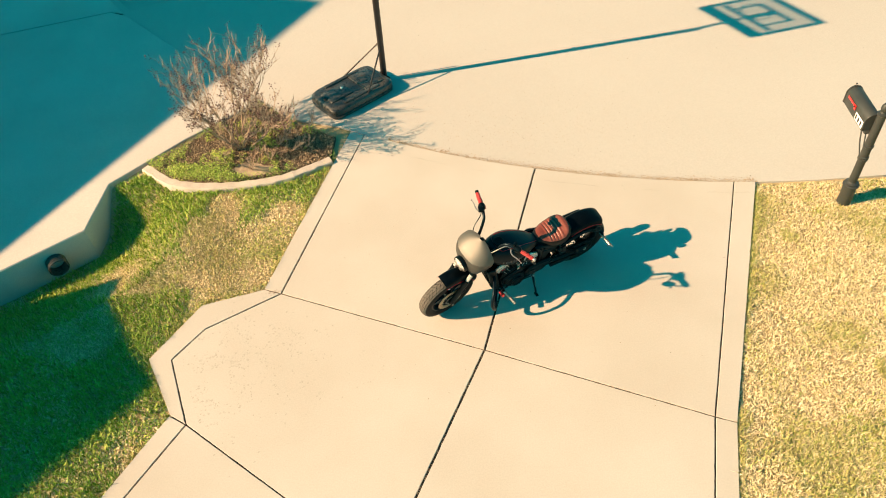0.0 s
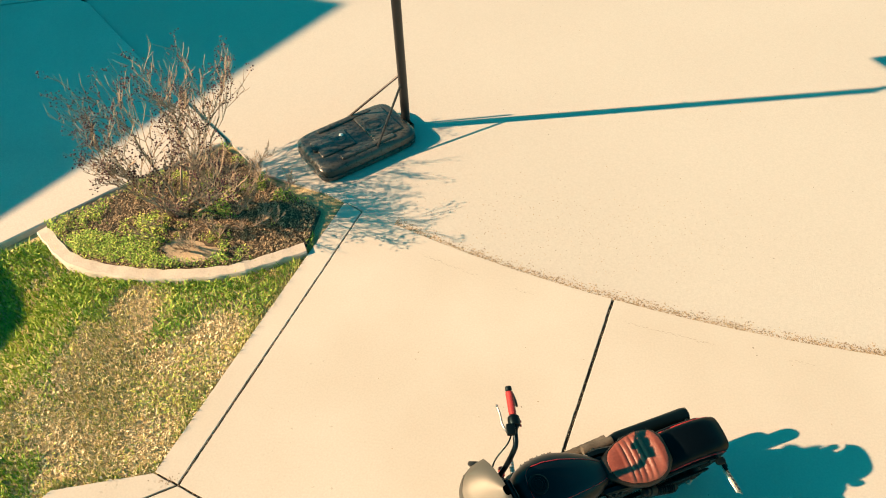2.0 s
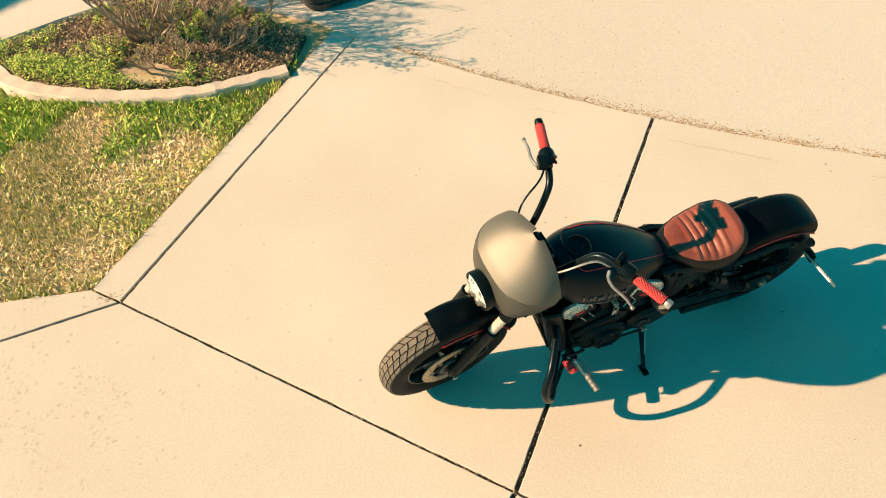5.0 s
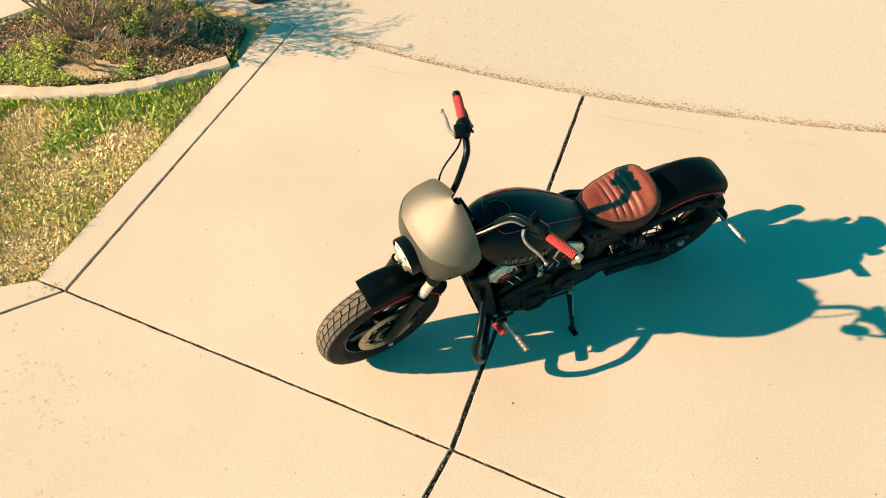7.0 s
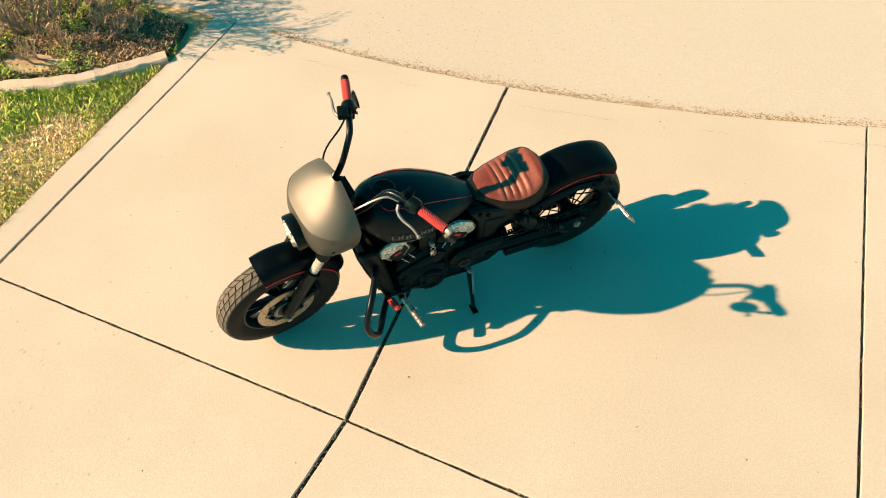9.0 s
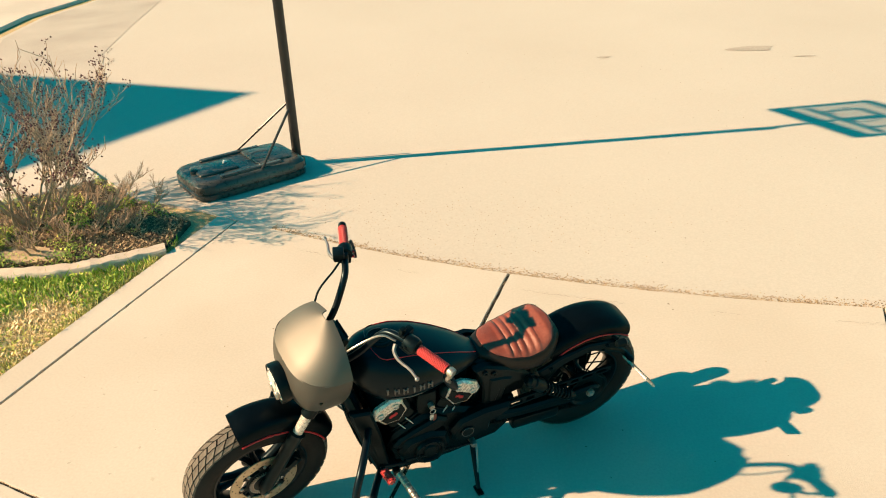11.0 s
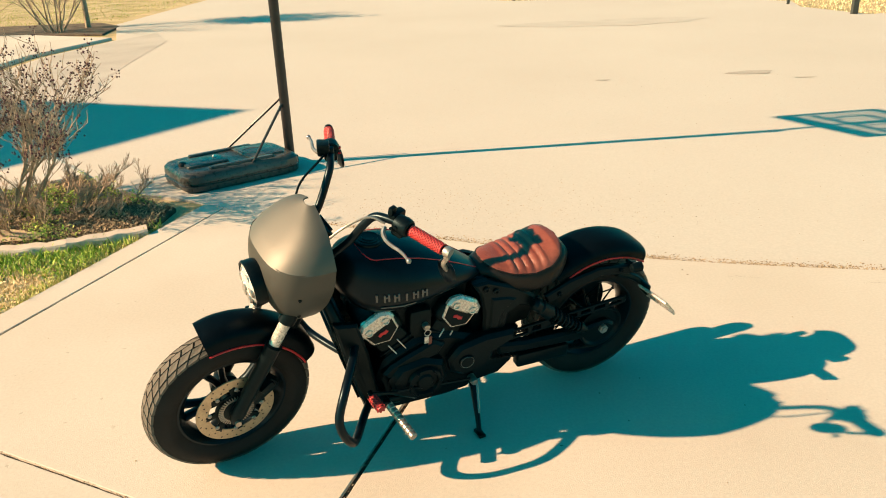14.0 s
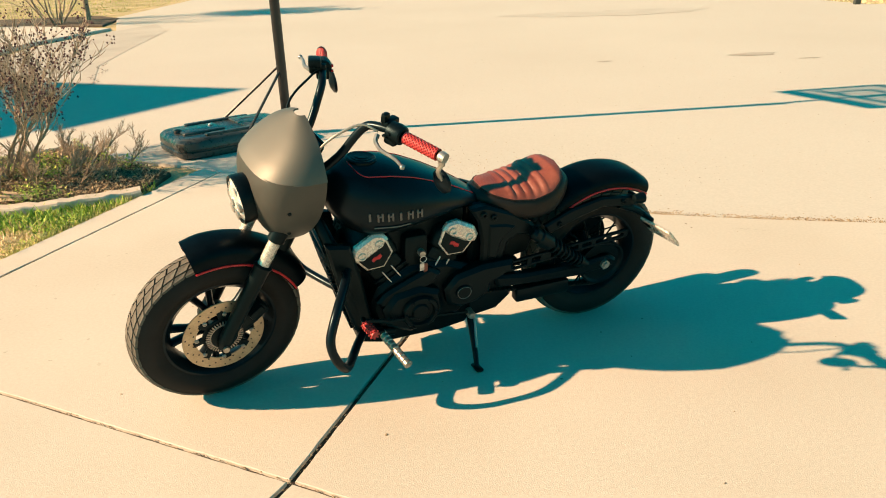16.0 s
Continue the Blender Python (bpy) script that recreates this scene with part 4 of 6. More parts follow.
def wheel(name, cx, cz, R, half, turned, label, spokes):
    w = new(name)
    w.parent = bike
    w.empty_display_size = 0.05
    w["label"] = label
    rim = 0.205
    crown = R - 0.006

    def surf(y):
        u = abs(y) / half
        return crown - 0.030 * u ** 2.2 - 0.030 * max(0, u - 0.8) / 0.2
    ys = [half * (i / 8 - 1) for i in range(17)]
    prof = [(rim - 0.004, -half * 0.62), (rim + 0.01, -half * 0.8), (rim + 0.035, -half * 0.97)] + [(surf(y), y * 1.0) for y in ys] + [(rim + 0.035, half * 0.97), (rim + 0.01, half * 0.8), (rim - 0.004, half * 0.62)]
    bm = bmesh.new()
    lathe(bm, prof, (cx, 0, cz), (0, 1, 0), 72, closed=False)
    bp("tyre", bm, "groove", "black tyre", w, turned)
    # tread blocks in a chevron pattern
    bm = bmesh.new()
    pitch = 40
    rows = [(-0.80, -0.64), (-0.57, -0.23), (-0.17, 0.17), (0.23, 0.57), (0.64, 0.80)]
    for k in range(pitch):
        for j, (u0, u1) in enumerate(rows):
            shift = 0.5 * (j in (1, 3))
            a0, a1 = 2 * math.pi * (k + shift + 0.08) / pitch, 2 * math.pi * (k + shift + 0.92) / pitch
            skew = 0.16 * 2 * math.pi / pitch * 1.6
            lo, hi = [], []
            for a, u in ((a0, u0), (a1, u0), (a1, u1), (a0, u1)):
                out = abs(u) > abs((u0 + u1) / 2)
                if j in (1, 3):
                    a += skew if out else -skew
                elif j == 2:
                    a += (0.2 * (u > 0) - 0.1) * 2 * math.pi / pitch
                else:
                    a += 2.2 * (abs(u) - 0.72) * 2 * math.pi / pitch
                for ring, up, dy in ((lo, -0.001, 1.0), (hi, 0.0075, 0.985)):
                    r = surf(u * half) + up
                    ring.append(bm.verts.new((cx + r * math.sin(a), u * half * dy, cz + r * math.cos(a))))
            bm.faces.new(hi)
            for i in range(4):
                bm.faces.new((lo[i - 1], lo[i], hi[i], hi[i - 1]))
    bp("tread", bm, "rubber", "dusty chevron tread blocks", w, turned, smooth=False)["kind"] = "stuff"
    bm = bmesh.new()
    h = half * 0.72
    lathe(bm, [(rim + 0.006, -h), (rim + 0.008, -h + 0.012), (rim - 0.012, -h + 0.02), (rim - 0.022, -0.01), (rim - 0.022, 0.01), (rim - 0.012, h - 0.02), (rim + 0.008, h - 0.012), (rim + 0.006, h),
               (rim - 0.004, h), (rim - 0.030, 0.022), (rim - 0.034, 0), (rim - 0.030, -0.022), (rim - 0.004, -h)], (cx, 0, cz), (0, 1, 0), 64)
    bp("rim", bm, "paint", "black rim", w, turned)
    bm = bmesh.new()
    lathe(bm, [(0.012, -0.09), (0.05, -0.085), (0.055, -0.05), (0.04, -0.03), (0.04, 0.03), (0.055, 0.05), (0.05, 0.085), (0.012, 0.09)], (cx, 0, cz), (0, 1, 0), 28)
    bp("hub", bm, "frame", "", w, turned)
    if spokes == "cast":
        for k in range(5):
            for side in (-1, 1):
                a = 2 * math.pi * k / 5 + 0.3
                b = a + side * 0.20
                bm = bmesh.new()
                secs = []
                for r, ww, yy, ang in ((0.045, 0.016, 0.022, a + side * 0.16), (0.11, 0.012, 0.019, a + side * 0.15), (rim - 0.026, 0.014, 0.022, b)):
                    d, t = Vector((math.sin(ang), 0, math.cos(ang))), Vector((math.cos(ang), 0, -math.sin(ang)))
                    c = Vector((cx, 0, cz)) + d * r
                    secs.append([c + t * (ww * math.cos(q)) + Vector((0, yy * math.sin(q), 0)) for q in (2 * math.pi * i / 10 for i in range(10))])
                loft(bm, secs)
                bp("spoke", bm, "paint", "", w, turned)
    else:
        for k in range(24):
            a = 2 * math.pi * k / 24
            side = 1 if k % 2 else -1
            bm = bmesh.new()
            b = a + (0.16 if k % 4 < 2 else -0.16)
            tube(bm, [(cx + 0.045 * math.sin(b), side * 0.05, cz + 0.045 * math.cos(b)), (cx + (rim - 0.03) * math.sin(a), side * 0.012, cz + (rim - 0.03) * math.cos(a))], 0.0042, 6)
            bp("spoke", bm, "frame", "", w, turned)
    return w


front = wheel("front_wheel", WB, RF, RF, 0.068, True, "cast black front wheel with a drilled brake disc", "cast")
front_wheel_parts = front
rear = rear_wheel_parts = wheel("rear_wheel", 0.0, RR, RR, 0.078, False, "black spoked rear wheel", "wire")
# Dark disc added behind the spokes to block light through the rear wheel.
bm = bmesh.new()
lathe(bm, [(0.045, -0.080), (0.142, -0.080), (0.142, -0.075), (0.045, -0.075)], (0, 0, RR), (0, 1, 0), 48)
bp("brake_disc", bm, "frame", "", rear)


# brake disc on the near side of the front wheel
def brake():
    d = Vector((0, 1, 0))
    bm = bmesh.new()
    lathe(bm, [(0.102, 0.072), (0.149, 0.072), (0.149, 0.077), (0.102, 0.077)], (WB, 0, RF), d, 56)
    disc = bp("brake_disc", bm, "disc", "drilled steel brake disc", front, True)
    bm = bmesh.new()
    for k in range(30):
        for j, r in enumerate((0.112, 0.126, 0.139)):
            a = 2 * math.pi * (k + j * 0.33) / 30
            if (k + j) % 2:
                continue
            lathe(bm, [(0.0003, 0.0776), (0.0034, 0.0776), (0.0034, 0.0768)], (WB + r * math.sin(a), 0, RF + r * math.cos(a)), d, 8, closed=False)
    bp("drilling", bm, "ink", "", front, True)["kind"] = "stuff"
    bm = bmesh.new()
    for k in range(8):
        a = 2 * math.pi * k / 8
        c = Vector((WB + 0.085 * math.sin(a), 0.073, RF + 0.085 * math.cos(a)))
        arm = bmesh.new()
        box(arm, (0, 0, 0), (0.026, 0.01, 0.055), Matrix.Translation(c) @ Matrix.Rotation(a + 0.25, 4, "Y"), 0.003)
        bp("carrier_arm", arm, "frame", "", front, True)
    lathe(bm, [(0.06, 0.07), (0.078, 0.07), (0.078, 0.078), (0.06, 0.078)], (WB, 0, RF), d, 36)
    bp("disc_carrier", bm, "frame", "", front, True)
    for k in range(8):
        a = 2 * math.pi * k / 8 - 0.1
        bolt(WB + 0.099 * math.sin(a), 0.077, RF + 0.099 * math.cos(a), 0.008, front, True, "alloy", 0.006)
    bm = bmesh.new()
    for k in range(40):
        a = 2 * math.pi * k / 40
        box(bm, (0, 0, 0), (0.004, 0.004, 0.016), Matrix.Translation((WB + 0.06 * math.sin(a), 0.083, RF + 0.06 * math.cos(a))) @ Matrix.Rotation(a, 4, "Y"))
    lathe(bm, [(0.042, 0.078), (0.052, 0.078), (0.052, 0.085), (0.042, 0.085)], (WB, 0, RF), d, 32)
    bp("sensor_ring", bm, "alloy", "toothed metal sensor ring", front, True)
    bm = bmesh.new()
    box(bm, (0, 0, 0), (0.055, 0.05, 0.12), Matrix.Translation((WB - 0.105, 0.085, RF + 0.07)) @ Matrix.Rotation(-0.95, 4, "Y"), 0.012)
    box(bm, (0, 0, 0), (0.03, 0.06, 0.06), Matrix.Translation((WB - 0.118, 0.09, RF + 0.09)) @ Matrix.Rotation(-0.95, 4, "Y"), 0.008)
    bp("brake_caliper", bm, "frame", "", None, True)


brake()


# mudguards
def mudguard(name, cx, cz, a0, a1, crown, edge, half, turned, label):
    bm = bmesh.new()
    secs = []
    n = 26
    for i in range(n + 1):
        t = i / n
        a = radians(a0 + (a1 - a0) * t)
        d = Vector((math.sin(a), 0, math.cos(a)))
        pull = 1 - 0.10 * max(0, abs(2 * t - 1) - 0.75) / 0.25
        row = []
        for k in range(15):
            q = math.pi * k / 14
            y = half * math.copysign(abs(math.cos(q)) ** 0.62, math.cos(q)) * (0.9 + 0.1 * pull)
            r = edge + (crown - edge) * math.sin(q) ** 0.75 * pull
            row.append(Vector((cx, 0, cz)) + d * r + Vector((0, y, 0)))
        secs.append(row)
    loft(bm, secs, cap=False, ring=False)
    bmesh.ops.solidify(bm, geom=bm.faces[:], thickness=0.004)
    g = bp(name, bm, "paint", label, None, turned)
    for s in (1, -1):
        bm = bmesh.new()
        pts = []
        for i in range(n + 1):
            a = radians(a0 + (a1 - a0) * i / n)
            pts.append(Vector((cx, s * (half + 0.0015), cz)) + Vector((math.sin(a), 0, math.cos(a))) * (edge + 0.008))
        tube(bm, pts, 0.0042, 6)
        bp("pinstripe", bm, "pin", "thin red stripe", g, turned)
    return g


mudguard("front_mudguard", WB, RF, 13, -66, 0.378, 0.299, 0.083, True, "satin black front mudguard")
mudguard("rear_mudguard", 0.0, RR, 40, -31, 0.412, 0.345, 0.110, False, "satin black rear mudguard")


# fork, yokes and headstock
def fork():
    d = AX
    foot = Vector((WB + 0.012, 0, RF - 0.018))
    for s in (1, -1):
        o = Vector((0, s * 0.105, 0))
        f = new("fork_leg")
        f.parent = bike
        bm = bmesh.new()
        tube(bm, [foot + o + d * t for t in (-0.02, 0.0, 0.03, 0.06, 0.33, 0.345, 0.35)], [0.012, 0.024, 0.029, 0.027, 0.030, 0.034, 0.026], 18)
        bp("slider", bm, "frame", "black fork slider", f, True)
        bm = bmesh.new()
        tube(bm, [foot + o + d * t for t in (0.34, 0.50)], 0.0215, 18)
        bp("stanchion", bm, "chrome", "polished fork tube", f, True)
        bm = bmesh.new()
        tube(bm, [foot + o + d * t for t in (0.445, 0.45, 0.70, 0.705)], [0.022, 0.031, 0.033, 0.022], 18)
        bp("fork_cover", bm, "frame", "", f, True)
        bm = bmesh.new()
        tube(bm, [foot + o + Vector((0, s * 0.026, 0)), foot + o + Vector((0, s * 0.034, 0))], 0.012, 12)
        bp("axle_end", bm, "alloy", "", f, True)
    for t in (0.52, 0.68):
        bm = bmesh.new()
        c = foot + d * t
        m = Matrix.Translation(c) @ Matrix.Rotation(radians(-29), 4, "Y")
        box(bm, (-0.02, 0, 0), (0.09, 0.27, 0.03), m, 0.012)
        bp("yoke", bm, "frame", "", None, True)
    bm = bmesh.new()
    tube(bm, [HEAD + d * t for t in (-0.12, 0.16)], 0.04, 18)
    bp("headstock", bm, "frame")


fork()

# fairing: skins of U-shaped sections
FAIR = [(0.665, 1.345, 1.290, 0.080), (0.705, 1.390, 1.262, 0.132), (0.775, 1.418, 1.238, 0.174), (0.860, 1.430, 1.226, 0.204), (0.945, 1.418, 1.222, 0.216), (0.985, 1.382, 1.222, 0.196),
        (1.025, 1.334, 1.220, 0.165), (1.060, 1.290, 1.218, 0.122), (1.088, 1.252, 1.216, 0.060), (1.104, 1.232, 1.216, 0.012)]


def fair_at(z):
    for a, b in zip(FAIR, FAIR[1:]):
        if a[0] <= z <= b[0]:
            t = (z - a[0]) / (b[0] - a[0])
            return [p + (q - p) * t for p, q in zip(a, b)]
    return list(FAIR[-1] if z > 1 else FAIR[0])


def fair_skin(z0, z1, grow, n=22, square=0.62):
    bm = bmesh.new()
    rows = []
    for i in range(n + 1):
        z, nose, back, half = fair_at(z0 + (z1 - z0) * i / n)
        row = []
        for k in range(29):
            q = math.pi * (k / 28 - 0.5)
            row.append(Vector((back + (nose - back + grow) * math.cos(q) ** square, (half + grow) * math.copysign(abs(math.sin(q)) ** square, q), z)))
        rows.append(row)
    # soften the steps between the rows
    for _ in range(4):
        for i in range(1, len(rows) - 1):
            rows[i] = [(a + 2 * b + c) / 4 for a, b, c in zip(rows[i - 1], rows[i], rows[i + 1])]
    loft(bm, rows, cap=False, ring=False)
    bmesh.ops.recalc_face_normals(bm, faces=bm.faces)
    bmesh.ops.solidify(bm, geom=bm.faces[:], thickness=0.005)
    return bm


fairing = new("fairing")
fairing.parent = bike
fairing["label"] = "satin bronze headlamp fairing"
bp("lower_cowl", fair_skin(0.665, 0.953, 0.0), "cowl", "satin lower cowl with its shade put into the colour", fairing, True)
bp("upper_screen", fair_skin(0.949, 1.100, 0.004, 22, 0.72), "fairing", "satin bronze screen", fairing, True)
for s in (1, -1):
    for x, z in ((1.345, 0.84), (1.335, 0.735)):
        bm = bmesh.new()
        zz, nose, back, half = fair_at(z)
        c = math.acos(min(1, ((x - back) / (nose - back)) ** (1 / 0.62)))
        y = half * math.sin(c) ** 0.62
        lathe(bm, [(0.0005, 0.004), (0.005, 0.004), (0.007, 0.001), (0.007, -0.004)], (x, s * y, z), (0.45, s, 0), 12, closed=False)
        bp("screw", bm, "frame", "", fairing, True)


def headlamp():
    h = new("headlamp")
    h.parent = bike
    h["label"] = "round clear headlamp in a black bezel"
    c, d = Vector((1.406, 0, 0.826)), Vector((1, 0, -0.10))
    bm = bmesh.new()
    lathe(bm, [(0.078, -0.03), (0.086, 0.03), (0.087, 0.052), (0.084, 0.058), (0.080, 0.056), (0.078, 0.04)], c, d, 44)
    bp("bezel", bm, "frame", "", h, True)
    bm = bmesh.new()
    lathe(bm, [(0.0005, 0.068), (0.03, 0.067), (0.055, 0.062), (0.074, 0.053), (0.081, 0.045), (0.078, 0.035), (0.0005, 0.03)], c, d, 40, closed=False)
    bp("lens", bm, "lens", "clear ribbed glass", h, True)
    bm = bmesh.new()
    for k in range(6):
        a = 2 * math.pi * k / 6
        lathe(bm, [(0.0005, 0.066), (0.018, 0.066), (0.021, 0.058)], c + Vector((0, 0.047 * math.cos(a), 0.047 * math.sin(a))), d, 14, closed=False)
    lathe(bm, [(0.0005, 0.072), (0.016, 0.072), (0.02, 0.064)], c, d, 16, closed=False)
    bp("reflector", bm, "alloy", "", h, True)


headlamp()


# tank
TANK = [(1.185, 0.84, 0.765, 0.039), (1.165, 0.885, 0.72, 0.09), (1.12, 0.908, 0.665, 0.134), (1.05, 0.912, 0.627, 0.168), (0.96, 0.9, 0.633, 0.186), (0.87, 0.872, 0.653, 0.181), (0.78, 0.832, 0.67, 0.157), (0.7, 0.79, 0.68, 0.125), (0.64, 0.752, 0.682, 0.095), (0.6, 0.725, 0.68, 0.065)]


def tank_at(x):
    for a, b in zip(TANK, TANK[1:]):
        if b[0] <= x <= a[0]:
            t = (x - a[0]) / (b[0] - a[0])
            return [p + (q - p) * t for p, q in zip(a, b)]
    return list(TANK[0] if x > 1 else TANK[-1])


def tank_point(x, q):
    """q: degrees round the section, 0 at the side, 90 on top."""
    _, top, low, half = tank_at(x)
    mid = low + (top - low) * 0.36
    c, s = math.cos(radians(q)), math.sin(radians(q))
    y = half * math.copysign(abs(c) ** 0.75, c)
    z = mid + ((top - mid) * abs(s) ** 0.95 if s >= 0 else -(mid - low) * abs(s) ** 0.6)
    if s < 0:
        y *= 1 - 0.35 * abs(s)
    return Vector((x, y, z))


def tank():
    t = new("fuel_tank")
    t.parent = bike
    t["label"] = "satin black teardrop fuel tank with red pinstripes"
    bm = bmesh.new()
    xs = [1.185 - 0.585 * i / 30 for i in range(31)]
    rows = [[tank_point(x, 360 * k / 40) for k in range(40)] for x in xs]
    for _ in range(2):
        rows = [rows[0]] + [[(a + 2 * b + c) / 4 for a, b, c in zip(rows[i - 1], rows[i], rows[i + 1])] for i in range(1, 30)] + [rows[-1]]
    loft(bm, rows)
    bp("tank_shell", bm, "paint", "", t)
    for s in (1, -1):
        bm = bmesh.new()
        pts = []
        for i in range(24):
            x = 0.61 + 0.43 * i / 23
            q = 57 + 4 * math.sin(i / 23 * 3.14)
            p = tank_point(x, q if s > 0 else 180 - q)
            pts.append(p + (p - Vector((x, 0, 0.74))).normalized() * 0.001)
        tail = [tank_point(1.04 + 0.05 * math.sin(a), 57 + 33 * (1 - math.cos(a)) if s > 0 else 180 - 57 - 33 * (1 - math.cos(a))) for a in (0.3, 0.6, 0.9, 1.2, 1.5)]
        tube(bm, pts + tail, 0.0024, 6)
        bp("pinstripe", bm, "pin", "thin red stripe", t)
    bm = bmesh.new()
    c, d = Vector((1.035, 0, 0.905)), Vector((-0.08, 0, 1))
    lathe(bm, [(0.0005, 0.012), (0.022, 0.013), (0.024, 0.010), (0.036, 0.011), (0.038, 0.008), (0.050, 0.010), (0.056, 0.006), (0.058, -0.006)], c, d, 36, closed=False)
    bp("filler_cap", bm, "frame", "round ribbed filler cap", t)
    # embossed side badge: slanted bars over a thin line
    for s in (1, -1):
        for i in range(6):
            x = 1.055 - i * 0.036
            bm = bmesh.new()
            q = 7
            p = tank_point(x, q if s > 0 else 180 - q)
            w = 0.012 if i in (0, 3) else 0.024
            m = Matrix.Translation(p + Vector((0, s * 0.001, 0.0))) @ Matrix.Rotation(radians(2), 4, "Y")
            if w > 0.02:
                box(bm, (0.008, 0, 0), (0.007, 0.006, 0.032), m, 0.0015, 1)
                box(bm, (-0.008, 0, 0), (0.007, 0.006, 0.032), m, 0.0015, 1)
                box(bm, (0.0, 0, 0.004), (0.014, 0.006, 0.007), m, 0.0015, 1)
            else:
                box(bm, (0, 0, 0), (0.008, 0.006, 0.032), m, 0.0015, 1)
            bp("badge_bar", bm, "badge", "", t, smooth=False)
        bm = bmesh.new()
        tube(bm, [tank_point(1.04 - 0.012 * i, -3 if s > 0 else 183) + Vector((0, s * 0.001, 0)) for i in range(12)], 0.003, 6)
        bp("badge_line", bm, "badge", "", t)


tank()

# seat
SEAT = [(0.615, 0.716, 0.67, 0.04), (0.585, 0.73, 0.652, 0.075), (0.53, 0.736, 0.628, 0.108), (0.46, 0.735, 0.605, 0.138), (0.39, 0.741, 0.592, 0.156), (0.32, 0.764, 0.598, 0.16), (0.265, 0.784, 0.62, 0.145), (0.225, 0.782, 0.66, 0.118), (0.2, 0.753, 0.695, 0.08)]


def seat_at(x):
    for a, b in zip(SEAT, SEAT[1:]):
        if b[0] <= x <= a[0]:
            t = (x - a[0]) / (b[0] - a[0])
            t = t * t * (3 - 2 * t) * 0.5 + t * 0.5
            return [p + (q - p) * t for p, q in zip(a, b)]
    return list(SEAT[0] if x > 0.4 else SEAT[-1])


def seat_point(x, q, grow=0.0):
    _, top, low, half = seat_at(x)
    mid = low + (top - low) * 0.45
    c, s = math.cos(radians(q)), math.sin(radians(q))
    y = half * math.copysign(abs(c) ** 0.8, c)
    z = mid + ((top - mid) * abs(s) ** 0.7 if s >= 0 else -(mid - low) * abs(s) ** 0.8)
    return Vector((x, y, z + grow))


def seat():
    t = new("seat")
    t.parent = bike
    t["label"] = "solo seat of ribbed oxblood leather with black sides"
    bm = bmesh.new()
    rows = [[seat_point(0.615 - 0.415 * i / 26, 360 * k / 40) for k in range(40)] for i in range(27)]
    for _ in range(2):
        rows = [rows[0]] + [[(a + 2 * b + c) / 4 for a, b, c in zip(rows[i - 1], rows[i], rows[i + 1])] for i in range(1, 26)] + [rows[-1]]
    loft(bm, rows)
    bp("seat_base", bm, "vinyl", "black vinyl sides", t)
    bm = bmesh.new()
    rows = []
    n = 60
    for i in range(n + 1):
        x = 0.575 - 0.345 * i / n
        edge = 1 - abs(2 * i / n - 1) ** 5
        a0 = 90 - 66 * edge ** 0.5
        ribbed = 0.25 < i / n < 0.74
        puff = 0.0085 * abs(math.sin((i / n - 0.25) / 0.49 * 5 * math.pi)) ** 0.6 - 0.001 if ribbed else 0.003
        rows.append([seat_point(x, a0 + (180 - 2 * a0) * k / 24, 0.0035 + puff * (1 - abs(2 * k / 24 - 1) ** 6)) for k in range(25)])
    loft(bm, rows, cap=False, ring=False)
    bmesh.ops.recalc_face_normals(bm, faces=bm.faces)
    bmesh.ops.solidify(bm, geom=bm.faces[:], thickness=0.004)
    bp("seat_panel", bm, "leather", "ribbed oxblood leather", t)
    bm = bmesh.new()
    ring = [rows[i][0] for i in range(0, n + 1, 2)] + [rows[i][-1] for i in range(n, -1, -2)]
    tube(bm, [p + Vector((0, 0, 0.001)) for p in ring] + [ring[0]], 0.003, 6)
    bp("seat_piping", bm, "vinyl", "black stitched piping", t)


seat()


# handlebar and its controls
BAR_BACK = 0.035


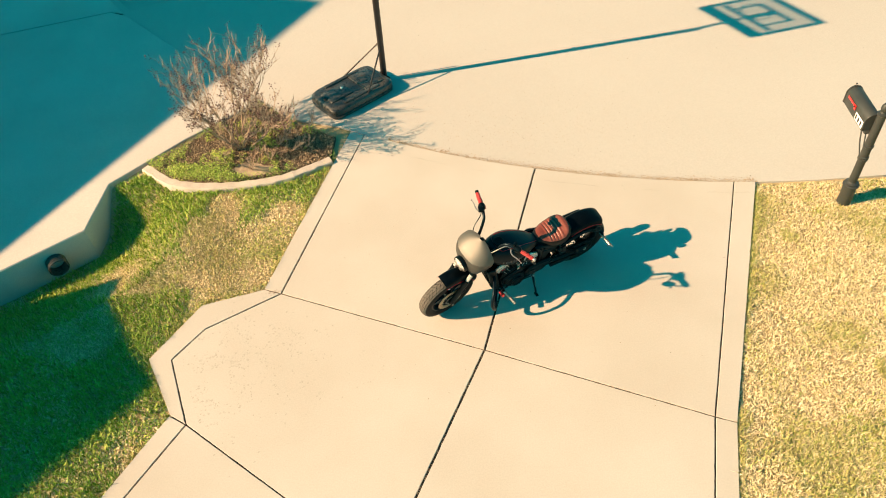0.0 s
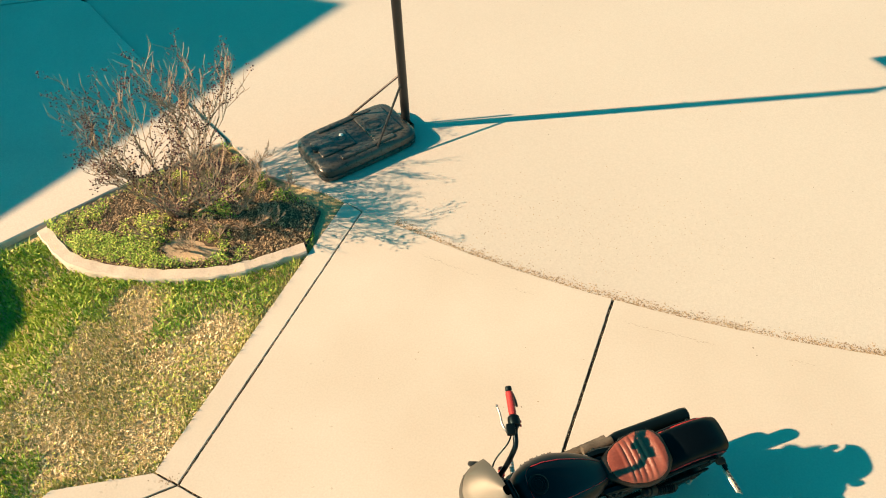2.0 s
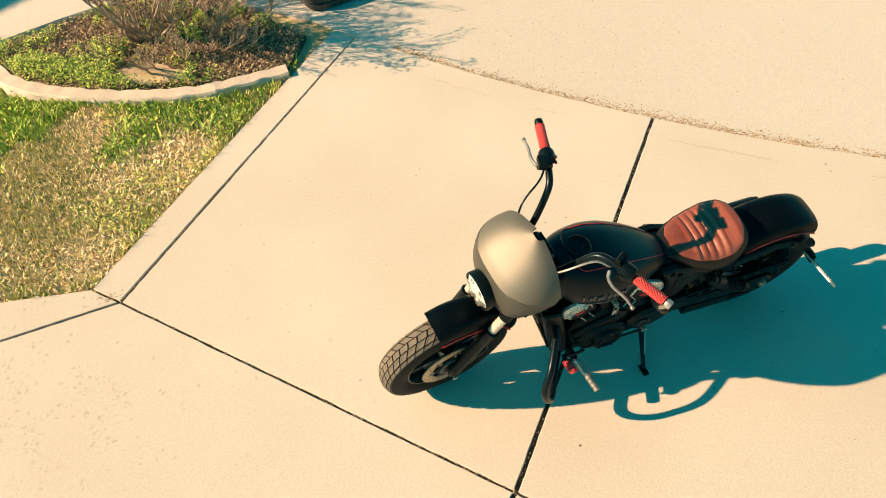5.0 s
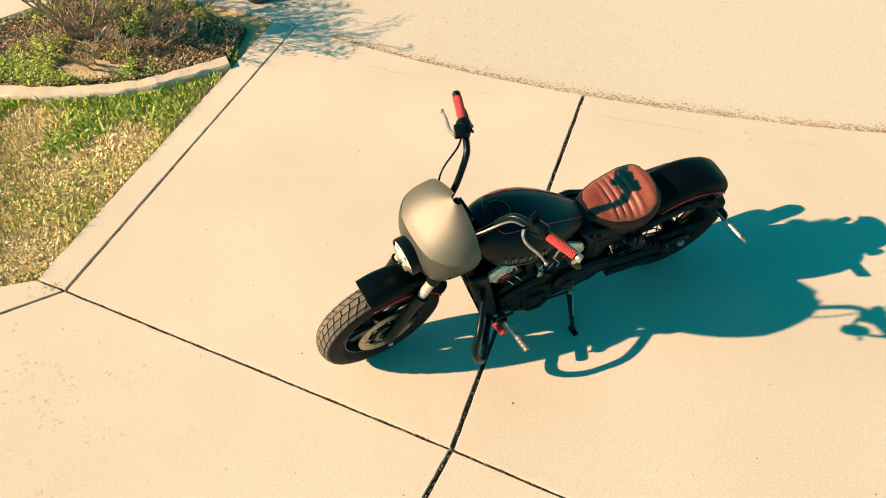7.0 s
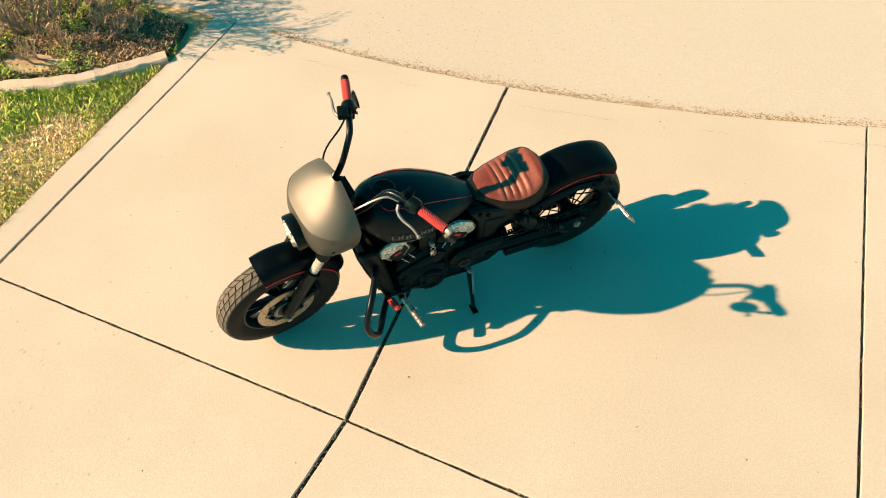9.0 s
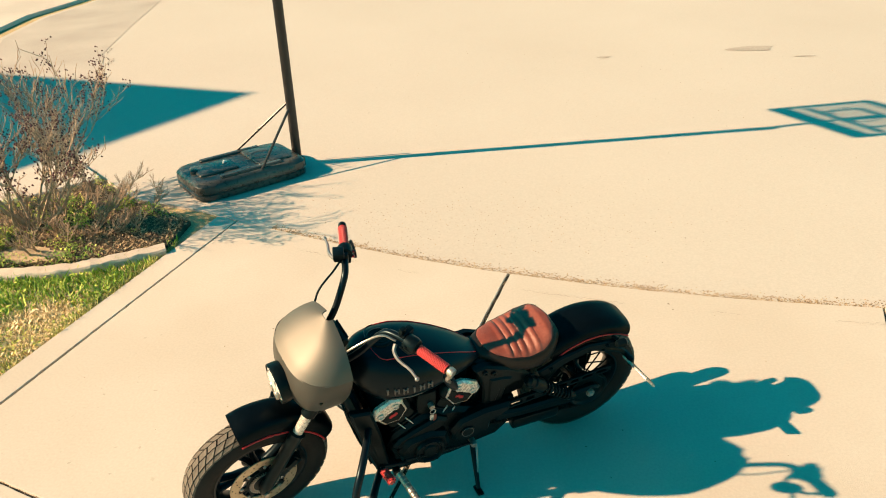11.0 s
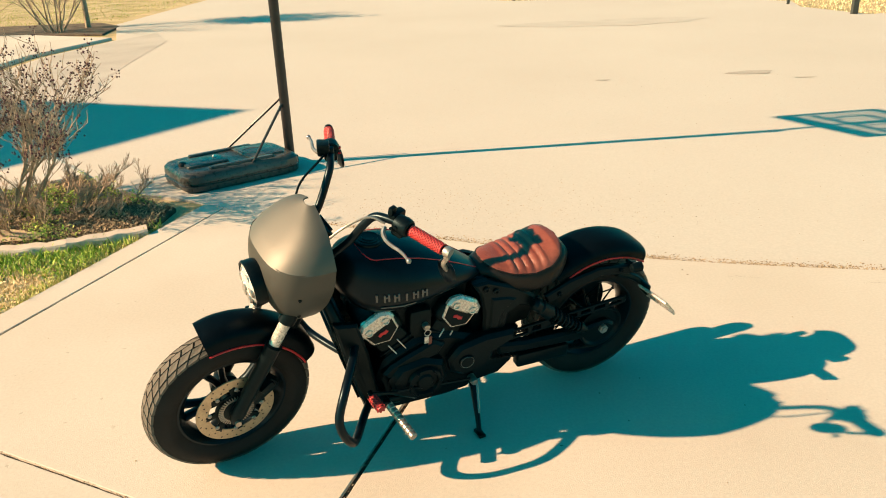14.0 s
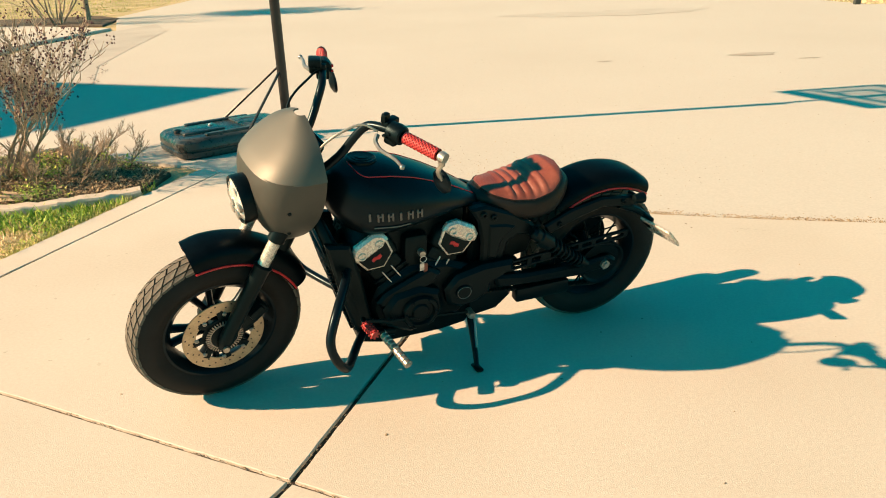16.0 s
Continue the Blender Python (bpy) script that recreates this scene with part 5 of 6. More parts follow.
def bars():
    h = new("handlebar")
    h.parent = bike
    h["label"] = "tall black handlebar with red grips and bar-end mirrors"
    half = [(1.205, 0.0, 0.905), (1.205, 0.06, 0.905), (1.195, 0.095, 0.925), (1.165, 0.125, 1.00), (1.125, 0.155, 1.085), (1.10, 0.18, 1.122), (1.078, 0.225, 1.135), (1.055, 0.275, 1.137), (1.02, 0.36, 1.130), (0.988, 0.440, 1.122)]
    half = [(x - BAR_BACK * min(1, max(0, (z - 0.92) / 0.1)), y, z - 0.02 * min(1, max(0, (z - 0.92) / 0.1))) for x, y, z in half]
    pts = [(x, -y, z) for x, y, z in reversed(half[1:])] + half
    bm = bmesh.new()
    tube(bm, spline(pts, 5), 0.0145, 14)
    bp("bar", bm, "paint", "", h, True)
    for s in (1, -1):
        bm = bmesh.new()
        tube(bm, [(1.225, s * 0.05, 0.82), (1.205, s * 0.05, 0.90), (1.20, s * 0.05, 0.925)], [0.02, 0.022, 0.018], 12)
        bp("riser", bm, "frame", "", h, True)
        a, b = Vector((1.037 - BAR_BACK, s * 0.318, 1.113)), Vector((0.988 - BAR_BACK, s * 0.440, 1.102))
        ax = (b - a).normalized()
        bm = bmesh.new()
        tube(bm, [a + (b - a) * t for t in (0, 0.01, 0.03, 0.97, 0.99, 1.0)], [0.012, 0.021, 0.0185, 0.0185, 0.021, 0.013], 18)
        bp("grip", bm, "grip", "red diamond-patterned rubber grip", h, True)
        bm = bmesh.new()
        u = ax.orthogonal().normalized()
        w = ax.cross(u)
        for i in range(17):
            for k in range(12):
                q = 2 * math.pi * (k + 0.5 * (i % 2)) / 12
                d = math.cos(q) * u + math.sin(q) * w
                c = a + ax * (0.010 + i * 0.007) + d * 0.0185
                e, f = ax * 0.0045, ax.cross(d) * 0.0042
                vs = [bm.verts.new(p) for p in (c - e, c - f, c + e, c + f, c + d * 0.0032)]
                for i0 in range(4):
                    bm.faces.new((vs[i0], vs[(i0 + 1) % 4], vs[4]))
        bp("grip_studs", bm, "grip", "", h, True, smooth=False)["kind"] = "stuff"
        # switch housing, clamp and lever
        m = Matrix.Translation(a - ax * 0.045) @ ax.to_track_quat("X", "Z").to_matrix().to_4x4()
        bm = bmesh.new()
        tube(bm, [a - ax * t for t in (0.006, 0.010, 0.030, 0.058, 0.062)], [0.026, 0.031, 0.034, 0.031, 0.024], 18)
        box(bm, (0, 0, -0.018), (0.045, 0.05, 0.045), m, 0.008)
        bp("switch_housing", bm, "frame", "black switch housing", h, True)
        bm = bmesh.new()
        box(bm, (0.004, -0.033, 0.006), (0.012, 0.010, 0.010), m, 0.002)
        box(bm, (-0.012, -0.033, -0.008), (0.014, 0.010, 0.008), m, 0.002)
        bp("switch", bm, "pin" if s < 0 else "frame", "red switch" if s < 0 else "", h, True)
        bm = bmesh.new()
        box(bm, (-0.035, 0.02, 0.008), (0.032, 0.062, 0.036), m, 0.008)
        if s < 0:
            box(bm, (-0.045, 0.03, 0.035), (0.060, 0.046, 0.030), m, 0.006)
        else:
            box(bm, (-0.04, 0.0, 0.032), (0.02, 0.028, 0.034), m, 0.006)
        bp("lever_clamp", bm, "frame", "", h, True)
        bm = bmesh.new()
        piv = a - ax * 0.075
        fwd = Vector((0.75, 0, -0.38 if s > 0 else 0.08))
        path = spline([piv + fwd * 0.045, piv + fwd * 0.075 + ax * 0.02, piv + fwd * 0.095 + ax * 0.06, piv + fwd * 0.100 + ax * 0.12, piv + fwd * 0.115 + ax * 0.165], 5)
        tube(bm, path, [0.0085 - 0.0035 * i / (len(path) - 1) for i in range(len(path))], 8)
        bmesh.ops.create_uvsphere(bm, u_segments=10, v_segments=8, radius=0.009, matrix=Matrix.Translation(path[-1]))
        bp("lever", bm, "lever", "grey metal lever", h, True)
        # bar-end mirror
        bm = bmesh.new()
        end = b + ax * 0.004
        tube(bm, [end, end + ax * 0.008, end + ax * 0.026], [0.014, 0.019, 0.017], 14)
        bp("bar_end", bm, "alloy" if s > 0 else "frame", "metal bar end" if s > 0 else "", h, True)
        drop = end + ax * 0.014
        c = drop + Vector((-0.03, -s * 0.03, -0.11))
        bm = bmesh.new()
        tube(bm, spline([drop, drop + Vector((-0.002, -s * 0.006, -0.03)), drop + Vector((0.002, -s * 0.016, -0.06)), c], 4), [0.011] * 5 + [0.008] * 8, 8)
        bp("mirror_arm", bm, "alloy", "", h, True)
        n = Vector((-1, -s * 0.15, 0.12))
        bm = bmesh.new()
        lathe(bm, [(0.0005, -0.016), (0.025, -0.013), (0.041, -0.004), (0.044, 0.004), (0.041, 0.006)], c + Vector((0, -s * 0.01, -0.004)), n, 30, closed=False)
        lathe(bm, [(0.0005, 0.004), (0.041, 0.004)], c + Vector((0, -s * 0.01, -0.004)), n, 30, closed=False)
        bp("mirror_shell", bm, "paint", "round black mirror", h, True)
        # cables
        bm = bmesh.new()
        tube(bm, spline([piv + fwd * 0.03 - ax * 0.01, piv + Vector((0.075, -s * 0.05, 0.002)), (1.20, s * 0.16, 1.06), (1.245, s * 0.10, 0.94), (1.25, s * 0.06, 0.80)], 6), 0.0045, 7)
        bp("cable", bm, "alloy" if s > 0 else "frame", "", h, True)
    return h


bars()
bm = bmesh.new()
box(bm, (0, 0, 0), (0.035, 0.13, 0.075), Matrix.Translation((1.195, 0.0, 0.965)) @ Matrix.Rotation(radians(-35), 4, "Y"), 0.010)
bp("instrument", bm, "frame", "black instrument pod", None, True)
bm = bmesh.new()
box(bm, (0, 0, 0), (0.004, 0.105, 0.055), Matrix.Translation((1.178, 0.0, 0.977)) @ Matrix.Rotation(radians(-35), 4, "Y"), 0.0015)
bp("instrument_glass", bm, "smoke", "", None, True)


# engine
def cylinder(foot, top, name):
    g = new(name)
    g.parent = bike
    g["label"] = "black cylinder with a brushed alloy head cover"
    f, t = Vector((foot[0], 0, foot[1])), Vector((top[0], 0, top[1]))
    c = (t - f).normalized()
    p = Vector((c.z, 0, -c.x))
    m = Matrix(((p.x, 0, c.x, f.x), (0, 1, 0, 0), (p.z, 0, c.z, f.z), (0, 0, 0, 1)))
    L = (t - f).length
    bm = bmesh.new()
    box(bm, (0, 0, L * 0.28), (0.135, 0.22, L * 0.75), m, 0.02)
    bp("barrel", bm, "engine", "", g)
    for i in range(5):
        bm = bmesh.new()
        box(bm, (0, 0, L * 0.12 + i * 0.024), (0.15, 0.235, 0.006), m, 0.002, 1)
        bp("fin", bm, "engine", "", g)
    bm = bmesh.new()
    box(bm, (0, 0, L * 0.80), (0.165, 0.25, L * 0.36), m, 0.03, 3)
    bp("head", bm, "engine", "", g)
    for s in (1, -1):
        def shield(k, y0, y1, mat, nm, lab=""):
            pts = [(-0.072, 0.055), (-0.060, -0.020), (0.0, -0.052), (0.060, -0.020), (0.072, 0.055), (0.055, 0.082), (-0.055, 0.082)]
            bmx = bmesh.new()
            plate(bmx, [(a * k, b * k) for a, b in pts], y0, y1, 0.004)
            bmx.transform(m @ Matrix.Translation((0, 0, L * 0.80)))
            return bp(nm, bmx, mat, lab, g)
        shield(1.0, s * 0.118, s * 0.130, "chrome", "cover_rim", "bright alloy edging")
        shield(0.89, s * 0.126, s * 0.133, "engine", "head_cover")
        bm = bmesh.new()
        plate(bm, [(-0.076, 0.040), (-0.03, 0.028), (0.03, 0.028), (0.076, 0.040), (0.072, 0.072), (0.04, 0.096), (-0.04, 0.096), (-0.072, 0.072)], s * 0.118, s * 0.142, 0.010)
        bm.transform(m @ Matrix.Translation((0, 0, L * 0.80)))
        bp("rocker_cover", bm, "chrome", "brushed alloy rocker cover", g)
        for a in (-0.035, 0.035):
            bm = bmesh.new()
            q = m @ Vector((a * 1.1, s * 0.138, L * 0.80 + 0.052))
            lathe(bm, [(0.0005, 0.003), (0.010, 0.003), (0.011, 0.009), (0.0145, 0.009), (0.016, 0.005), (0.016, -0.01)], q, (0, s, 0), 20, closed=False)
            bp("boss", bm, "chrome", "", g)
            bm = bmesh.new()
            box(bm, (a * 0.6, s * 0.121, L * 0.34), (0.0045, 0.006, 0.12), m, 0.001, 1)
            bp("stripe", bm, "chrome", "bright strip", g)
        bm = bmesh.new()
        plate(bm, [(-0.020, -0.006), (-0.004, -0.010), (0.006, -0.004), (0.020, -0.008), (0.022, 0.004), (0.010, 0.010), (-0.006, 0.006), (-0.018, 0.008)], s * 0.130, s * 0.1365, 0.0015)
        bm.transform(m @ Matrix.Translation((0, 0, L * 0.80 + 0.004)))
        bp("emblem", bm, "pin", "small red emblem", g)


cylinder((0.895, 0.37), (1.05, 0.612), "front_cylinder")
cylinder((0.82, 0.37), (0.69, 0.612), "rear_cylinder")


def engine():
    e = new("engine")
    e.parent = bike
    e["label"] = "black v-twin engine cases"
    bm = bmesh.new()
    plate(bm, [(0.60, 0.30), (0.68, 0.215), (0.90, 0.195), (1.02, 0.225), (1.05, 0.32), (1.01, 0.43), (0.88, 0.50), (0.74, 0.49), (0.62, 0.44)], -0.13, 0.13, 0.02)
    bp("crankcase", bm, "engine", "", e)
    bm = bmesh.new()
    plate(bm, [(0.76, 0.30), (0.80, 0.225), (0.90, 0.205), (0.99, 0.25), (1.01, 0.33), (0.965, 0.395), (0.86, 0.415), (0.78, 0.38)], 0.12, 0.175, 0.018)
    bp("stator_cover", bm, "engine", "", e)
    bm = bmesh.new()
    lathe(bm, [(0.0005, 0.188), (0.03, 0.188), (0.036, 0.181), (0.05, 0.181), (0.055, 0.192), (0.068, 0.192), (0.073, 0.183), (0.075, 0.16)], (0.865, 0, 0.305), (0, 1, 0), 36, closed=False)
    bp("cover_ring", bm, "frame", "round ribbed engine cover", e)
    for k in range(6):
        a = k * math.pi / 3
        bolt(0.865 + 0.062 * math.cos(a), 0.192, 0.305 + 0.062 * math.sin(a), 0.006, e, h=0.004)
    bm = bmesh.new()
    plate(bm, [(0.745, 0.30), (0.76, 0.37), (0.715, 0.435), (0.60, 0.465), (0.47, 0.465), (0.465, 0.415), (0.56, 0.36), (0.565, 0.32), (0.62, 0.285), (0.69, 0.272)], 0.12, 0.172, 0.016)
    bp("pulley_cover", bm, "frame", "black final-drive cover", e)
    bm = bmesh.new()
    lathe(bm, [(0.0005, 0.180), (0.026, 0.180), (0.029, 0.176), (0.033, 0.178), (0.036, 0.168)], (0.683, 0, 0.352), (0, 1, 0), 28, closed=False)
    bp("medallion", bm, "frame", "round dark medallion", e)
    bm = bmesh.new()
    lathe(bm, [(0.027, 0.1805), (0.0285, 0.1815), (0.030, 0.1805)], (0.683, 0, 0.352), (0, 1, 0), 32)
    bp("medallion_ring", bm, "badge", "thin grey ring", e)
    bm = bmesh.new()
    box(bm, (0.86, 0.0, 0.54), (0.10, 0.23, 0.16), None, 0.025)
    bp("intake_cover", bm, "engine", "", e)
    bm = bmesh.new()
    plate(bm, [(0.93, 0.44), (1.0, 0.40), (1.03, 0.36), (1.01, 0.33), (0.80, 0.41), (0.77, 0.46), (0.82, 0.49)], 0.12, 0.155, 0.012)
    bp("cam_cover", bm, "engine", "", e)
    # Made deep to keep sunlight from passing under the engine.
    bm = bmesh.new()
    plate(bm, [(0.60, 0.20), (0.64, 0.15), (0.74, 0.135), (1.00, 0.135), (1.09, 0.16), (1.09, 0.225), (0.62, 0.25)], -0.13, 0.11, 0.01)
    bp("sump", bm, "engine", "", e)
    # Unseen blocks added to stop light showing through between the frame sides.
    bm = bmesh.new()
    plate(bm, [(0.63, 0.70), (0.63, 0.42), (0.50, 0.40), (0.36, 0.43), (0.33, 0.52), (0.36, 0.64), (0.48, 0.68)], -0.085, 0.085, 0.015)
    bp("battery_box", bm, "engine", "", e)
    bm = bmesh.new()
    plate(bm, [(0.98, 0.70), (0.98, 0.50), (0.66, 0.50), (0.64, 0.70)], -0.07, 0.07, 0.015)
    bp("airbox", bm, "engine", "", e)
    bm = bmesh.new()
    plate(bm, [(0.64, 0.44), (0.64, 0.165), (0.50, 0.185), (0.44, 0.24), (0.42, 0.42)], -0.12, 0.115, 0.015)
    bp("gearbox", bm, "engine", "", e)
    # key and ring hanging from the lock
    bm = bmesh.new()
    lathe(bm, [(0.0005, 0.14), (0.012, 0.14), (0.014, 0.132), (0.014, 0.11)], (0.845, 0, 0.55), (0, 1, 0), 16, closed=False)
    bp("ignition_lock", bm, "alloy", "", e)
    bm = bmesh.new()
    tube(bm, [(0.845 + 0.013 * math.cos(a), 0.146, 0.532 + 0.013 * math.sin(a)) for a in (2 * math.pi * k / 16 for k in range(17))], 0.0015, 6)
    box(bm, (0.85, 0.148, 0.50), (0.018, 0.004, 0.032), None, 0.0015)
    bp("key", bm, "chrome", "key on a ring", e)
    bm = bmesh.new()
    box(bm, (0.835, 0.146, 0.493), (0.016, 0.006, 0.04), None, 0.002)
    bp("key_fob", bm, "leather", "leather key fob", e)


engine()


# frame, radiator, belt drive, suspension
def chassis():
    f = new("frame")
    f.parent = bike
    f["label"] = "black cast frame"
    for s in (1, -1):
        bm = bmesh.new()
        plate(bm, [(0.655, 0.700), (0.59, 0.705), (0.47, 0.655), (0.385, 0.600), (0.345, 0.555), (0.365, 0.535), (0.44, 0.555), (0.485, 0.53), (0.50, 0.46), (0.545, 0.42), (0.60, 0.45), (0.60, 0.55), (0.62, 0.64)], s * 0.10, s * 0.135, 0.010)
        bp("side_casting", bm, "frame", "", f)
        bm = bmesh.new()
        plate(bm, [(0.575, 0.625), (0.50, 0.615), (0.46, 0.60), (0.515, 0.55), (0.535, 0.47), (0.575, 0.48)], s * 0.12, s * 0.143, 0.008)
        bp("side_cover", bm, "frame", "", f)
        bolt(0.60, s * 0.135, 0.672, 0.013, f)
        bolt(0.557, s * 0.135, 0.655, 0.013, f)
        bolt(0.365, s * 0.135, 0.575, 0.014, f)
        bm = bmesh.new()
        tube(bm, spline([(1.235, s * 0.035, 0.76), (1.20, s * 0.10, 0.66), (1.16, s * 0.135, 0.52), (1.10, s * 0.135, 0.30), (1.05, s * 0.12, 0.215), (0.95, s * 0.11, 0.19)], 5), 0.021, 10)
        bp("down_tube", bm, "frame", "", f)
        bm = bmesh.new()
        plate(bm, [(1.215, 0.66), (1.125, 0.645), (1.085, 0.50), (1.04, 0.24), (1.10, 0.215), (1.165, 0.43)], s * 0.125, s * 0.155, 0.010)
        bp("radiator_shroud", bm, "frame", "", f)
        # rear subframe strut along the mudguard
        bm = bmesh.new()
        plate(bm, [(0.30, 0.525), (0.32, 0.57), (0.20, 0.622), (0.05, 0.655), (-0.10, 0.640), (-0.15, 0.610), (-0.11, 0.590), (0.04, 0.610), (0.16, 0.578)], s * 0.112, s * 0.132, 0.007)
        bp("mudguard_strut", bm, "frame", "", f)
        bolt(0.25, s * 0.132, 0.57, 0.011, f)
        bolt(-0.055, s * 0.132, 0.625, 0.010, f)
        # shock absorber
        top, low = Vector((0.385, s * 0.155, 0.565)), Vector((0.105, s * 0.155, 0.355))
        d = low - top
        shock = new("shock_absorber")
        shock.parent = bike
        shock["label"] = "black coil-over shock absorber"
        bm = bmesh.new()
        tube(bm, [top + d * t for t in (-0.04, 0.0, 0.08, 0.10, 0.28, 0.30)], [0.016, 0.028, 0.028, 0.034, 0.034, 0.02], 16)
        tube(bm, [top + d * t for t in (0.25, 0.9)], 0.013, 12)
        tube(bm, [top + d * t for t in (0.82, 0.84, 0.90, 0.94, 1.0)], [0.012, 0.031, 0.031, 0.018, 0.018], 16)
        bp("damper", bm, "frame", "", shock)
        bm = bmesh.new()
        u = d.normalized().orthogonal().normalized()
        w = d.normalized().cross(u)
        pts = [top + d * (0.30 + 0.53 * i / 110) + 0.029 * (math.cos(i * 0.4) * u + math.sin(i * 0.4) * w) for i in range(111)]
        tube(bm, pts, 0.0055, 7)
        bp("spring", bm, "frame", "", shock)
        # swinging arm
        bm = bmesh.new()
        plate(bm, [(0.54, 0.375), (0.52, 0.31), (0.40, 0.298), (0.12, 0.285), (0.02, 0.295), (-0.05, 0.305), (-0.065, 0.335), (-0.03, 0.36), (0.06, 0.352), (0.10, 0.345), (0.40, 0.350)], s * 0.105, s * 0.145, 0.012)
        bp("swinging_arm", bm, "frame", "", f)
        bm = bmesh.new()
        lathe(bm, [(0.0005, 0.165), (0.012, 0.165), (0.014, 0.158), (0.022, 0.158), (0.022, 0.13)], (0.0, 0, 0.328), (0, s, 0), 6, closed=False)
        bp("axle_nut", bm, "alloy", "metal axle nut", f)
    bm = bmesh.new()
    m = Matrix.Translation((1.135, 0, 0.43)) @ Matrix.Rotation(radians(15), 4, "Y")
    box(bm, (0, 0, 0), (0.06, 0.25, 0.40), m, 0.01)
    rad = bp("radiator", bm, "frame", "black radiator between the down tubes")
    for i in range(22):
        bm = bmesh.new()
        box(bm, (0.034, 0, -0.18 + i * 0.017), (0.010, 0.23, 0.004), m)
        bp("fin", bm, "engine", "", rad, smooth=False)
    # belt, guard and pulley
    belt = new("belt_drive")
    belt.parent = bike
    bm = bmesh.new()
    for a, b in (((0.68, 0.395), (0.02, 0.432)), ((0.68, 0.310), (0.02, 0.222))):
        for i in range(40):
            t0, t1 = i / 40, (i + 0.62) / 40
            p, q = Vector((a[0] + (b[0] - a[0]) * t0, 0, a[1] + (b[1] - a[1]) * t0)), Vector((a[0] + (b[0] - a[0]) * t1, 0, a[1] + (b[1] - a[1]) * t1))
            box(bm, (0, 0, 0), ((q - p).length, 0.026, 0.010), Matrix.Translation((p + q) / 2 + Vector((0, 0.118, 0))))
        tube(bm, [(a[0], 0.105, a[1]), (b[0], 0.105, b[1])], 0.003, 4)
        tube(bm, [(a[0], 0.131, a[1]), (b[0], 0.131, b[1])], 0.003, 4)
    bp("belt", bm, "groove", "toothed black drive belt", belt, smooth=False)
    bm = bmesh.new()
    lathe(bm, [(0.04, 0.095), (0.104, 0.100), (0.108, 0.100), (0.108, 0.128), (0.10, 0.128), (0.09, 0.118), (0.04, 0.116)], (0, 0, RR), (0, 1, 0), 44)
    bp("pulley", bm, "frame", "", belt)
    bm = bmesh.new()
    a, b = Vector((0.475, 0, 0.415)), Vector((-0.085, 0, 0.475))
    d = (b - a)
    up = Vector((0.0, 0, 1.0))
    for o, th in ((0.021, 0.012), (-0.021, 0.012)):
        q = [a + up * (o - th / 2), b + up * (o * 0.6 - th / 2), b + up * (o * 0.6 + th / 2), a + up * (o + th / 2)]
        plate(bm, [(v.x, v.z) for v in q], 0.135, 0.147, 0.002)
    for t in (0.0, 0.16, 0.30, 0.46, 0.60, 0.72, 0.86, 1.0):
        c = a + d * t
        wdt = 0.022 if t not in (0.46, 0.30) else 0.05
        box(bm, (c.x, 0.141, c.z), (wdt, 0.010, 0.046 - 0.016 * t), None, 0.002, 1)
    bp("belt_guard", bm, "frame", "slotted black belt guard", belt)
    bm = bmesh.new()
    box(bm, (0.30, 0.12, 0.250), (0.26, 0.05, 0.065), Matrix.Rotation(0, 4, "Y"), 0.010)
    bp("lower_guard", bm, "frame", "", belt)
    return f


chassis()


